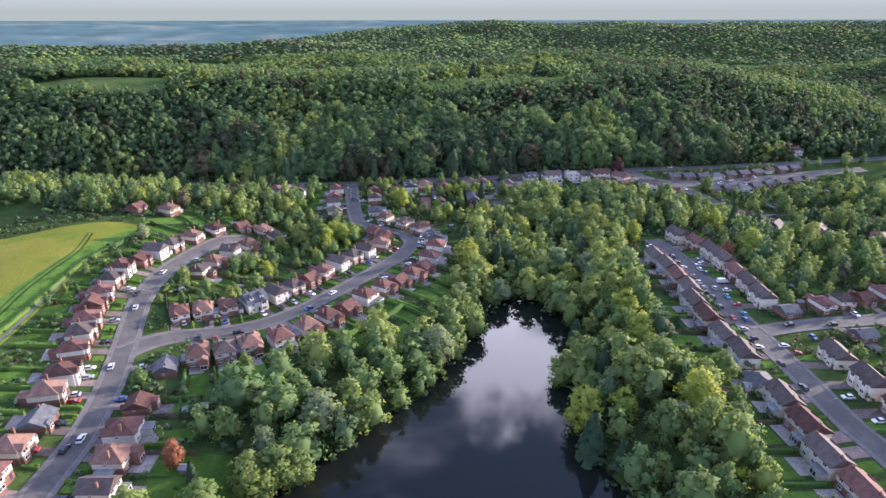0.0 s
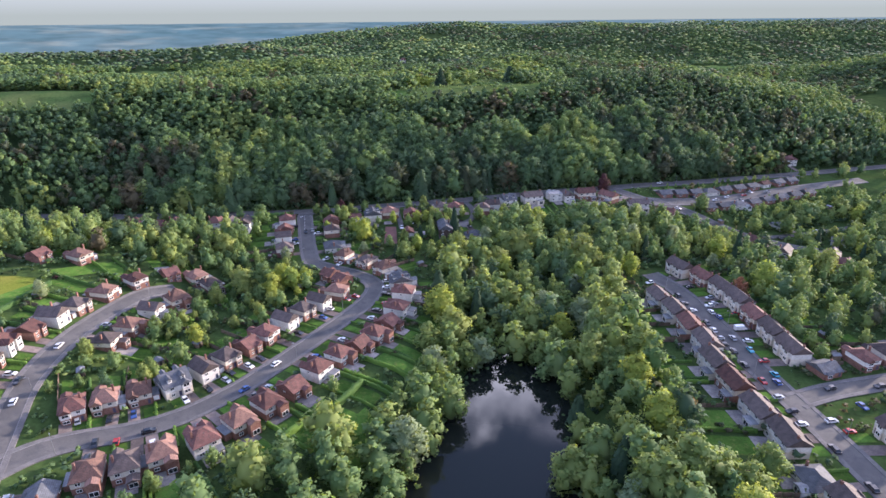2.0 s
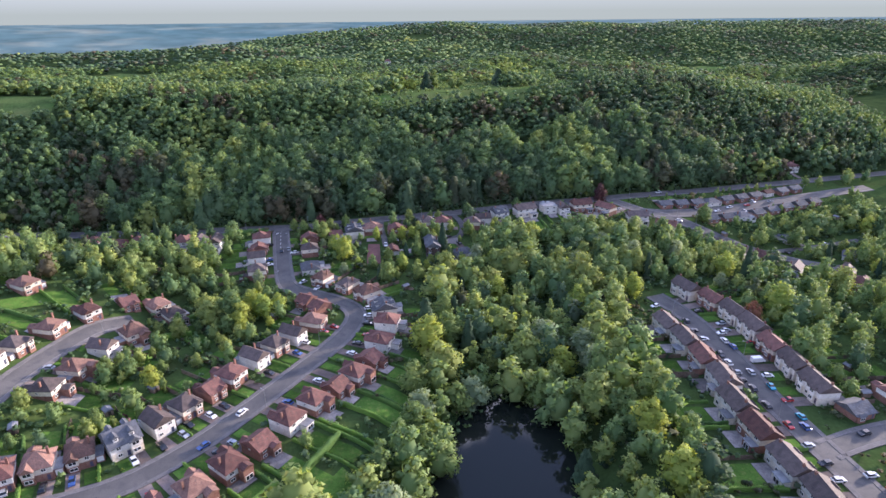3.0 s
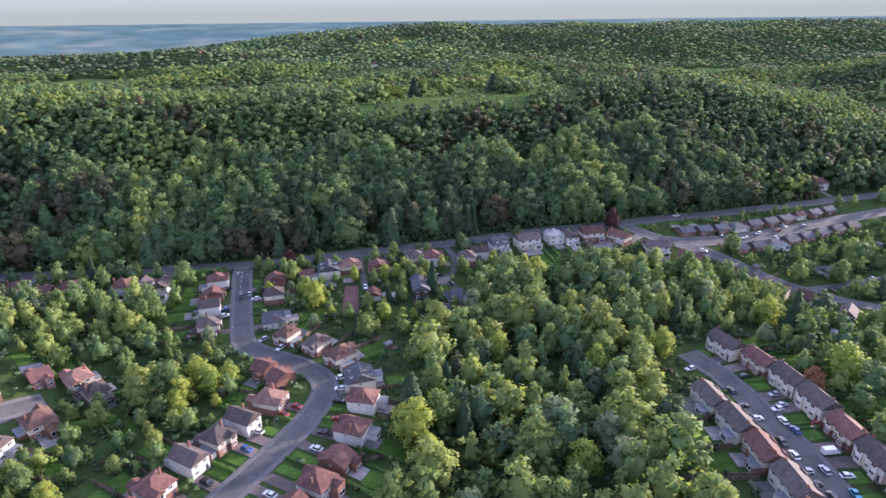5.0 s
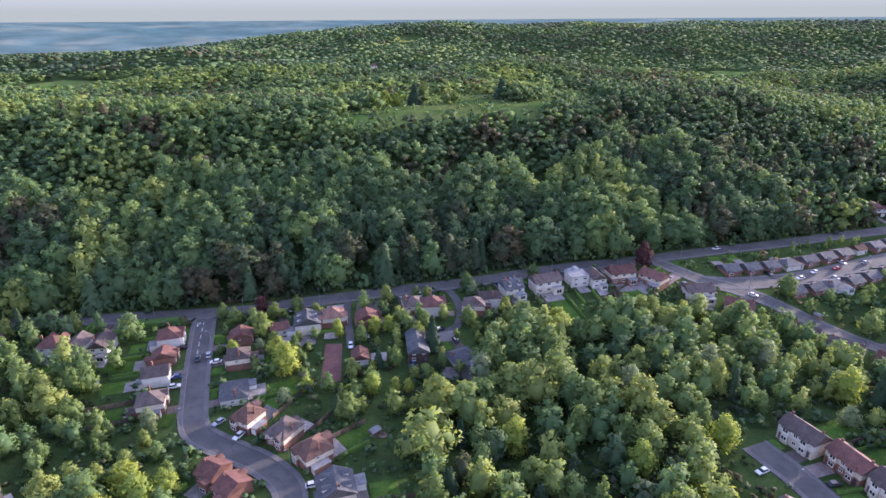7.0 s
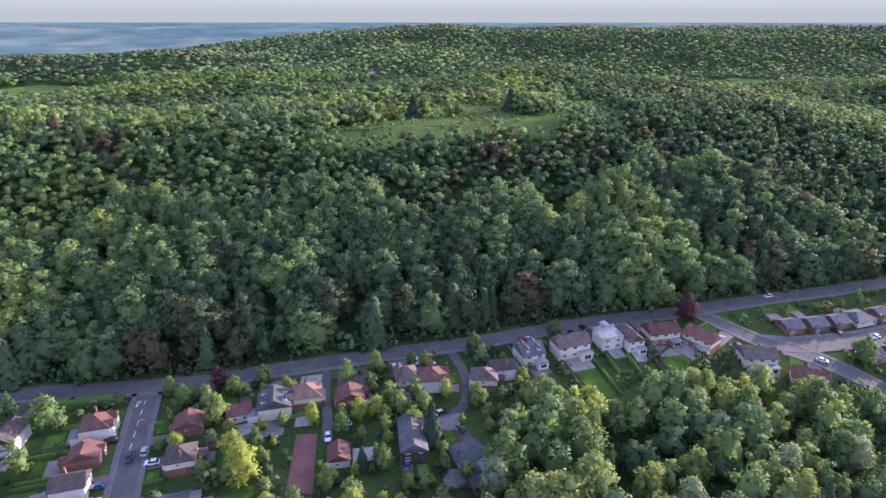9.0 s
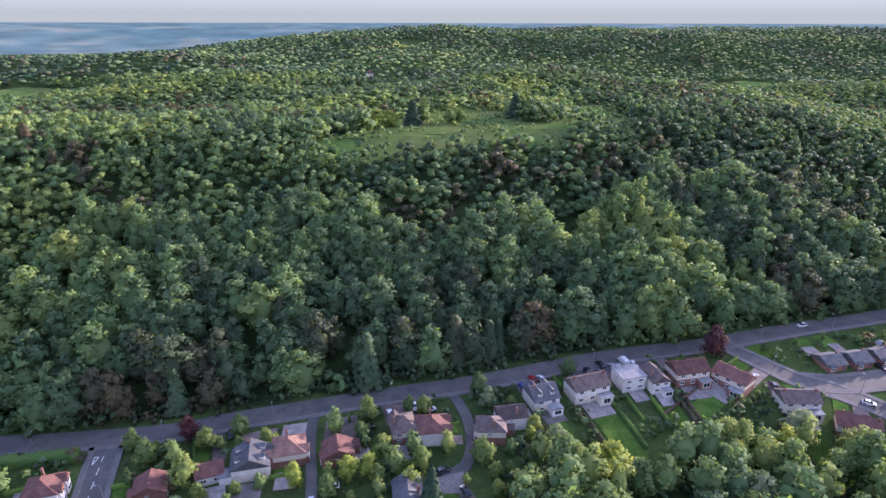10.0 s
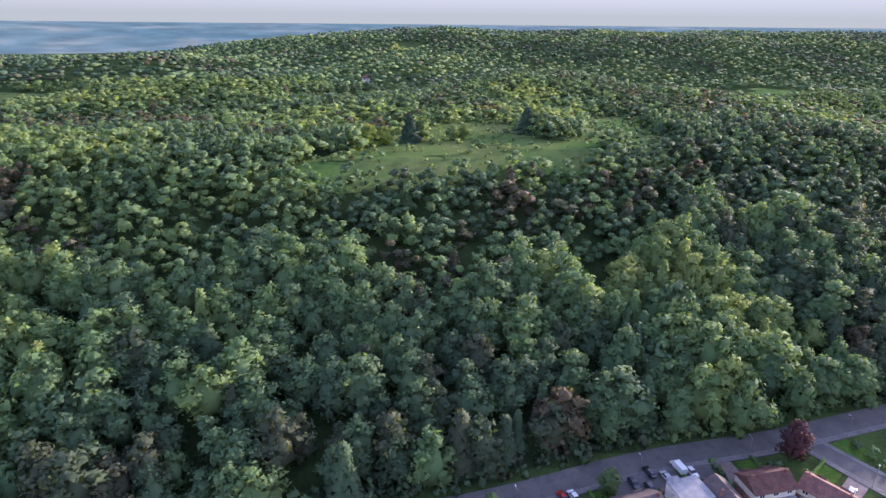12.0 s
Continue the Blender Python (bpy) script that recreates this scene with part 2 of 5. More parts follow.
MAIN = ((-900, 400), (-330, 411), (-176, 418), (-66, 420), (-30, 426), (13, 434), (49, 440), (95, 451), (143, 458), (200, 471), (265, 484), (310, 492), (500, 530), (900, 600))
LAKE = ((-35, 148), (-16, 169), (3, 197), (10, 213), (17, 232), (28, 250), (39, 260), (48, 259), (54, 243), (53, 216), (46, 187), (45, 162), (47, 145), (53, 132), (68, 105), (55, 72), (-25, 60), (-58, 95), (-50, 130))
FIELD = ((-330, 180), (-300, 260), (-219, 274), (-203, 290), (-184, 303), (-168, 304), (-163, 290), (-164, 263), (-168, 252), (-165, 228), (-163, 206), (-161, 180), (-160, 140), (-250, 120))
CLEARING = ((-28, 590), (0, 633), (46, 726), (104, 758), (108, 690), (112, 655), (140, 640), (146, 606), (110, 588), (74, 582), (34, 578), (-2, 570))
CLEARING_2 = ((122, 650), (150, 710), (172, 800), (208, 780), (194, 700), (186, 630), (160, 600), (152, 625))
HILL_FIELD = ((-395, 558), (-343, 585), (-271, 596), (-256, 548), (-350, 540))
TOP_FIELD = ((20, 1410), (33, 1490), (90, 1500), (97, 1440))
MEADOW_A = ((420, 1120), (470, 1190), (590, 1210), (620, 1130), (500, 1080))
MEADOW_B = ((720, 1020), (860, 1120), (980, 1110), (900, 1010))
MEADOW_C = ((-90, 890), (-20, 945), (50, 935), (30, 885))
MEADOW_D = ((-420, 900), (-380, 960), (-290, 950), (-320, 895))
GLADE = ((88, 500), (86, 530), (100, 532), (104, 505))


def inside_dist(x, y, poly):
    """Distance to a polygon's edge, negative inside."""
    best = np.full(np.shape(x), 1e9)
    odd = np.zeros(np.shape(x), bool)
    for (ax, ay), (bx, by) in zip(poly, poly[1:] + poly[:1]):
        ex, ey = bx - ax, by - ay
        t = np.clip(((x - ax) * ex + (y - ay) * ey) / (ex * ex + ey * ey), 0, 1)
        best = np.minimum(best, np.hypot(x - ax - t * ex, y - ay - t * ey))
        if ay != by:
            odd ^= ((ay > y) != (by > y)) & (x < ax + (y - ay) * ex / ey)
    return np.where(odd, -best, best)


def past_main(x, y):
    return y - np.interp(x, [p[0] for p in MAIN], [p[1] for p in MAIN])


def ground(x, y):
    x, y = np.asarray(x, float), np.asarray(y, float)
    d = past_main(x, y)
    v = -3.2 + 16 * ss(-84, -200, x) + 3 * ss(-100, -130, x) * ss(190, 260, y) - 4 * ss(60, 130, x) + 2 * ss(215, 175, y) * ss(110, 135, x)
    v = v - 9 * np.exp(-((x - 46 - 0.14 * np.clip(y - 250, 0, 150)) / 36) ** 2) * ss(425, 340, y) * ss(225, 265, y)
    v = v - 5 * np.exp(-((x - 235) / 70) ** 2 - ((y - 395) / 50) ** 2)
    v = -14.5 + (v + 14.5) * ss(-3, 30, inside_dist(x, y, LAKE))
    edge = 2.6 + 6 * ss(-150, -330, x) - 2 * ss(150, 230, x)
    v = v + (edge - v) * ss(-80, -8, d)
    hill = np.interp(d, (0, 12, 33, 70, 97, 143, 172, 250, 420, 640, 900, 1150, 1300, 1700, 2400), (0, 2, 10, 21, 32, 48, 54, 50, 44, 40, 58, 80, 83, 20, -60))
    near = 1 - ss(700, 1000, d)
    hill = hill * (1 - near * 0.62 * ss(230, 560, x)) * (1 - (1 - near) * 0.8 * ss(60, -680, x))
    hill = hill + 30 * np.exp(-((x - 800) / 170) ** 2 - ((y - 950) / 200) ** 2)
    hill = hill + 10 * np.exp(-((x - 560) / 190) ** 2 - ((y - 1380) / 200) ** 2)
    v = v + hill + ss(230, 420, d) * (1 - 0.65 * ss(650, 950, d)) * (4.5 * np.sin(x / 71 + y / 93) + 4 * np.sin(x / 47 - y / 61 + 1.3) + 6 * np.sin(y / 128 + x / 260))
    plain = -62 + 118 * ss(3000, 4800, np.hypot(x, y))
    return v + (plain - v) * ss(2150, 3100, np.hypot(x, y - 100))


def gz(x, y):
    return float(ground(x, y))


def mesh_tris(name, verts, tris, materials, mat_index=None, tint=None, smooth=True, normals=None):
    me = bpy.data.meshes.new(name)
    verts, tris = np.asarray(verts, np.float32), np.asarray(tris, np.int32)
    k = tris.shape[1]
    me.vertices.add(len(verts))
    me.vertices.foreach_set("co", verts.ravel())
    me.loops.add(tris.size)
    me.loops.foreach_set("vertex_index", tris.ravel())
    me.polygons.add(len(tris))
    me.polygons.foreach_set("loop_start", np.arange(0, tris.size, k, dtype=np.int32))
    me.polygons.foreach_set("use_smooth", np.full(len(tris), smooth))
    for m in materials:
        me.materials.append(m)
    if mat_index is not None:
        me.polygons.foreach_set("material_index", np.asarray(mat_index, np.int32))
    if tint is not None:
        me.attributes.new("tint", "FLOAT", "POINT").data.foreach_set("value", np.asarray(tint, np.float32))
    me.update(calc_edges=True)
    me.validate()
    if normals is not None:
        me.normals_split_custom_set_from_vertices(np.asarray(normals, np.float32))
    return me


def steps(lo, hi, fine_lo, fine_hi, step, ratio=1.16):
    mid = list(np.arange(fine_lo, fine_hi + 0.1, step))
    up, s = [fine_hi], step
    while up[-1] < hi:
        s *= ratio
        up.append(min(up[-1] + s, hi))
    dn, s = [fine_lo], step
    while dn[-1] > lo:
        s *= ratio
        dn.append(max(dn[-1] - s, lo))
    return np.array(dn[:0:-1] + mid + up[1:])


gx, gy = steps(-4850, 4850, -420, 430, 4.5), steps(-4850, 4850, 40, 720, 4.5)
GX, GY = np.meshgrid(gx, gy)
GV = np.stack([GX, GY, ground(GX, GY)], -1).reshape(-1, 3)
nx = len(gx)
ii = (np.arange(len(gy) - 1)[:, None] * nx + np.arange(nx - 1)[None]).ravel()
GQ = np.stack([ii, ii + 1, ii + nx + 1, ii + nx], -1)
centre = GV[GQ].mean(1)
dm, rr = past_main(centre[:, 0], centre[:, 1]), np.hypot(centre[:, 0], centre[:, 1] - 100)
# beyond 2.7 km the ground takes the farmland colour with painted haze
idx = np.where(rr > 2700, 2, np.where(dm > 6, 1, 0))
tagged(new("ground", mesh_tris("ground", GV, GQ, [M_GRASS, M_SOIL, M_HAZED_PLAIN], idx)), "rolling grass and leaf-strewn ground reaching to far farmland coloured blue with haze", "ground", kind="structure")


def drape(name, poly, mat, lift, label, category, step=4.0, kind="structure"):
    """A patch of ground cover that follows the land inside a polygon."""
    bm = bmesh.new()
    bm.faces.new([bm.verts.new((x, y, 0)) for x, y in poly])
    xs, ys = [p[0] for p in poly], [p[1] for p in poly]
    for lo, hi, axis in ((min(xs), max(xs), 0), (min(ys), max(ys), 1)):
        c = math.ceil(lo / step) * step
        while c < hi:
            co, no = ((c, 0, 0), (1, 0, 0)) if axis == 0 else ((0, c, 0), (0, 1, 0))
            bmesh.ops.bisect_plane(bm, geom=bm.verts[:] + bm.edges[:] + bm.faces[:], plane_co=co, plane_no=no, dist=0.001)
            c += step
    for v in bm.verts:
        v.co.z = gz(v.co.x, v.co.y) + lift
    bmesh.ops.triangulate(bm, faces=bm.faces[:])
    bmesh.ops.recalc_face_normals(bm, faces=bm.faces[:])
    for f in bm.faces:
        if f.normal.z < 0:
            f.normal_flip()
    me = bpy.data.meshes.new(name)
    bm.to_mesh(me)
    bm.free()
    me.materials.append(mat)
    return tagged(new(name, me), label, category, kind=kind)


drape("crop_field", FIELD, M_CROP, 0.12, "ripening yellow-green crop field on a gentle slope", "field", 6)
drape("field_margin", ((-166, 299), (-173, 284), (-179, 250), (-182, 200), (-184, 140), (-160.6, 140.5), (-161.6, 180), (-163.6, 206), (-165.6, 228), (-168.6, 252), (-164.6, 263), (-163.6, 290)), M_LAWN, 0.17, "green grass margin along the ripening crop", "field margin", 6)
drape("hill_clearing", CLEARING, M_HEATH, 0.25, "dry grassy clearing on top of the wooded hill", "clearing", 8)
drape("hill_clearing", CLEARING_2, M_HEATH, 0.25, "narrow dry grass clearing among the hill woods", "clearing", 8)
drape("hill_meadow", HILL_FIELD, M_HEATH, 0.25, "open meadow on the wooded hillside", "meadow", 8)
drape("hill_meadow", TOP_FIELD, M_CROP, 0.25, "pale open meadow on the far wooded ridge", "meadow", 12)
for meadow in (MEADOW_A, MEADOW_B, MEADOW_C, MEADOW_D):
    drape("hill_meadow", meadow, M_HEATH, 0.3, "pale open meadow among the far woods", "meadow", 12)
drape("woodland_glade", GLADE, M_LAWN, 0.25, "small green glade in the hillside wood", "glade", 6)

WATER_Z = -12.9
bm = bmesh.new()
bm.faces.new([bm.verts.new((x, y, WATER_Z)) for x, y in ((-110, 30), (100, 30), (75, 270), (20, 275))])
me = bpy.data.meshes.new("water")
bm.to_mesh(me)
bm.free()
me.materials.append(M_WATER)
tagged(new("water", me), "still dark lake reflecting the cloudy sky", "lake", kind="structure")


# ---------------------------------------------------------------- roads
def curve_points(pts, step=3.0):
    """A smooth line through a few points, evenly spaced."""
    p = np.array([pts[0], *pts, pts[-1]], float)
    out = []
    for i in range(1, len(p) - 2):
        n = max(2, int(np.hypot(*(p[i + 1] - p[i])) / step))
        for t in np.arange(n) / n:
            out.append(0.5 * (2 * p[i] + (p[i + 1] - p[i - 1]) * t + (2 * p[i - 1] - 5 * p[i] + 4 * p[i + 1] - p[i + 2]) * t * t + (3 * p[i] - p[i - 1] - 3 * p[i + 1] + p[i + 2]) * t ** 3))
    out.append(p[-1])
    return np.array(out)


ROADS = {
    "main": (curve_points([p for p in MAIN if -400 < p[0] < 600]), 3.6),
    "west": (curve_points(((-112, 60), (-111, 100), (-111, 134), (-112, 149), (-116, 170), (-122, 192), (-128, 213), (-132, 229), (-133, 245), (-132, 264), (-128, 284), (-122, 303), (-112, 314))), 3.0),
    "mid": (curve_points(((-122, 192), (-115, 202), (-105, 209), (-91, 214), (-76, 222), (-62, 236), (-50, 253), (-36, 275), (-24, 295), (-18, 311), (-19, 322), (-28, 332), (-42, 341), (-53, 350), (-58, 367), (-62, 387), (-68, 418))), 3.2),
    "estate": (curve_points(((127, 331), (133, 309), (135, 278), (134, 249), (135, 227), (136, 206), (135, 182), (135, 159), (137, 144), (140, 110), (142, 80))), 3.6),
    "estate_side": (curve_points(((136, 220), (153, 225), (176, 229), (200, 232), (260, 238))), 3.0),
    "crescent": (curve_points(((146, 457), (152, 446), (162, 435), (175, 429), (190, 419), (205, 404), (218, 388), (232, 370), (250, 355))), 3.0),
    "close": (curve_points(((163, 434), (176, 433), (190, 434.5), (211, 438), (240, 445), (272, 454), (310, 464), (350, 474))), 3.0),
    "lane": (curve_points(((36, 437), (40, 424), (41, 412), (38, 402), (31, 398))), 1.8),
    "track": (curve_points(((-8, 429), (-8, 415), (-6, 400), (-5, 390))), 1.6),
    "right_lane": (curve_points(((218, 388), (245, 392), (290, 398))), 2.4),
}


def ribbon(name, line, lo, hi, lift, mat, label, category, wall=0.0):
    """A strip along a line, from lo to hi across it, with an edge of that depth."""
    t = np.gradient(line, axis=0)
    t /= np.hypot(t[:, 0], t[:, 1])[:, None]
    nrm = np.stack([-t[:, 1], t[:, 0]], -1)
    cols = [line + nrm * o for o in (lo, (lo + hi) / 2, hi)]
    tops = [np.column_stack([c, ground(c[:, 0], c[:, 1]) + lift]) for c in cols]
    rows = [tops[0] - (0, 0, wall + 0.05), *tops, tops[2] - (0, 0, wall + 0.05)]
    v = np.concatenate(rows)
    n = len(line)
    k = np.arange(n - 1)
    q = np.concatenate([np.stack([k + r * n, k + 1 + r * n, k + 1 + (r + 1) * n, k + (r + 1) * n], -1) for r in range(4)])
    q = q[:, ::-1]
    me = mesh_tris(name, v, q, [mat], smooth=False)
    return tagged(new(name, me), label, category, kind="structure")


lift = 0.22
for key, (line, half) in ROADS.items():
    ribbon("road", line, -half, half, lift, M_ROAD, "grey asphalt residential road", "road", 0.3)
    lift += 0.006
    if half >= 3.0:
        for s in (-1, 1) if key != "main" else (-1,):
            a, b = sorted((s * half, s * (half + 0.15)))
            ribbon("kerb", line, a, b, 0.34, M_KERB, "pale stone kerb beside the road", "kerb", 0.2)
            a, b = sorted((s * (half + 0.15), s * (half + 1.7)))
            ribbon("pavement", line, a, b, 0.33, M_PATH, "grey asphalt pavement beside the road", "pavement", 0.25)

ROAD_PTS = np.concatenate([l for l, h in ROADS.values()])
ROAD_TAN = np.concatenate([np.gradient(l, axis=0) for l, h in ROADS.values()])
ROAD_HALF = np.concatenate([np.full(len(l), h) for l, h in ROADS.values()])


def road_gap(x, y):
    return float((np.hypot(ROAD_PTS[:, 0] - x, ROAD_PTS[:, 1] - y) - ROAD_HALF).min())


def nearest_road(x, y):
    i = int(np.argmin(np.hypot(ROAD_PTS[:, 0] - x, ROAD_PTS[:, 1] - y)))
    return ROAD_PTS[i], ROAD_TAN[i]


def bar(name, p0, p1, width, lift, mat, label, category):
    p0, p1 = np.array(p0, float), np.array(p1, float)
    return ribbon(name, np.linspace(p0, p1, max(2, int(np.hypot(*(p1 - p0)) / 2))), -width / 2, width / 2, lift, mat, label, category)


for i in range(14):
    f0, f1 = i / 14, (i + 0.6) / 14
    bar("road_marking", (-73.5 + 13 * f0, 415.4 + 0.8 * f0), (-73.5 + 13 * f1, 415.4 + 0.8 * f1), 0.25, 0.31, M_LINE, "white dashed give-way line", "road marking")
for i in range(6):
    y0 = 412 - 5 * i
    bar("road_marking", (-66.8 + 0.16 * 5 * i, y0), (-66.5 + 0.16 * 5 * i, y0 - 2.6), 0.16, 0.31, M_LINE, "white centre dash on the road", "road marking")
for dx0, dx1, dy0, dy1 in ((-0.6, 0.6, 0, 0), (0.6, 0, 0, -3.2), (0, -0.6, -3.2, 0)):
    bar("road_marking", (-68.6 + dx0, 411.5 + dy0), (-68.6 + dx1, 411.5 + dy1), 0.25, 0.31, M_LINE, "white give-way triangle on the road", "road marking")


# ---------------------------------------------------------------- mesh helpers
def part(name, bm, mat, parent=None, label=""):
    me = bpy.data.meshes.new(name)
    bmesh.ops.recalc_face_normals(bm, faces=bm.faces[:])
    bm.to_mesh(me)
    bm.free()
    me.materials.append(mat)
    ob = new(name, me)
    ob.parent = parent
    return tagged(ob, label)


def share(name, me, parent, m):
    ob = new(name, me)
    ob.parent = parent
    ob.matrix_basis = m
    return ob


def box(bm, x0, x1, y0, y1, z0, z1):
    v = [bm.verts.new((x, y, z)) for z in (z0, z1) for y in (y0, y1) for x in (x0, x1)]
    for f in ((0, 2, 3, 1), (4, 5, 7, 6), (0, 1, 5, 4), (2, 6, 7, 3), (0, 4, 6, 2), (1, 3, 7, 5)):
        bm.faces.new([v[i] for i in f])


def solid(bm, pts, faces):
    v = [bm.verts.new(p) for p in pts]
    for f in faces:
        bm.faces.new([v[i] for i in f])


def tube(bm, p0, p1, r0, r1, n=8):
    p0, p1 = Vector(p0), Vector(p1)
    q = (p1 - p0).to_track_quat("Z", "Y")
    rings = []
    for p, r in ((p0, r0), (p1, r1)):
        rings.append([bm.verts.new(p + q @ Vector((r * math.cos(2 * math.pi * k / n), r * math.sin(2 * math.pi * k / n), 0))) for k in range(n)])
    for k in range(n):
        bm.faces.new((rings[0][k], rings[0][(k + 1) % n], rings[1][(k + 1) % n], rings[1][k]))
    bm.faces.new(rings[0][::-1])
    bm.faces.new(rings[1])


def ridge_roof(bm, x0, x1, y0, y1, ze, zr, hip=0.0, along="x", drop=0.18):
    """A pitched roof: ridge along x or y, hip metres in from each end (0: a gable), with eaves of some depth."""
    if along == "x":
        ym = (y0 + y1) / 2
        a, b = (x0 + hip, ym, zr), (x1 - hip, ym, zr)
    else:
        xm = (x0 + x1) / 2
        a, b = (xm, y0 + hip, zr), (xm, y1 - hip, zr)
    lo = [(x0, y0, ze - drop), (x1, y0, ze - drop), (x1, y1, ze - drop), (x0, y1, ze - drop)]
    up = [(x0, y0, ze), (x1, y0, ze), (x1, y1, ze), (x0, y1, ze)]
    f = [(3, 2, 1, 0), (0, 1, 5, 4), (1, 2, 6, 5), (2, 3, 7, 6), (3, 0, 4, 7)]
    if along == "x":
        f += [(4, 5, 9, 8), (6, 7, 8, 9), (5, 6, 9), (7, 4, 8)]
    else:
        f += [(5, 6, 9, 8), (7, 4, 8, 9), (4, 5, 8), (6, 7, 9)]
    solid(bm, lo + up + [a, b], f)


def lattice(bm, xs, zs, holes, y0, y1):
    """One connected frame: a slab in x and z with openings through it."""
    vs = {}

    def at(i, k, y):
        if (i, k, y) not in vs:
            vs[(i, k, y)] = bm.verts.new((xs[i], y, zs[k]))
        return vs[(i, k, y)]

    full = {(i, k) for i in range(len(xs) - 1) for k in range(len(zs) - 1)} - set(holes)
    for i, k in full:
        bm.faces.new([at(i, k, y0), at(i + 1, k, y0), at(i + 1, k + 1, y0), at(i, k + 1, y0)])
        for di, dk, a, b in ((0, -1, (0, 0), (1, 0)), (1, 0, (1, 0), (1, 1)), (0, 1, (1, 1), (0, 1)), (-1, 0, (0, 1), (0, 0))):
            if (i + di, k + dk) not in full:
                bm.faces.new([at(i + b[0], k + b[1], y0), at(i + a[0], k + a[1], y0), at(i + a[0], k + a[1], y1), at(i + b[0], k + b[1], y1)])


WINDOWS = {}


def window_mesh(w, h):
    """A casement: an outer frame with a mullion and a transom, and the pane behind; the wall lies in y = 0, outside towards -y."""
    key = (round(w, 2), round(h, 2))
    if key not in WINDOWS:
        bm = bmesh.new()
        t = 0.1
        lattice(bm, (-w / 2, -w / 2 + t, -t / 2, t / 2, w / 2 - t, w / 2), (-0.08, t, h - t, h), ((1, 1), (3, 1)), -0.12, 0.02)
        fr = bpy.data.meshes.new("window_frame")
        bm.to_mesh(fr)
        bm.free()
        fr.materials.append(M_TRIM)
        bm = bmesh.new()
        box(bm, -w / 2 + 0.02, w / 2 - 0.02, -0.06, 0.03, 0.02, h - 0.02)
        pn = bpy.data.meshes.new("pane")
        bm.to_mesh(pn)
        bm.free()
        pn.materials.append(M_GLASS)
        WINDOWS[key] = (fr, pn)
    return WINDOWS[key]


def add_window(parent, x, y, z, w, h, face):
    """face: degrees by which the window turns from looking towards -y."""
    fr, pn = window_mesh(w, h)
    ob = share("window", fr, parent, pose(x, y, z, 0, 0, face))
    share("pane", pn, ob, Matrix())


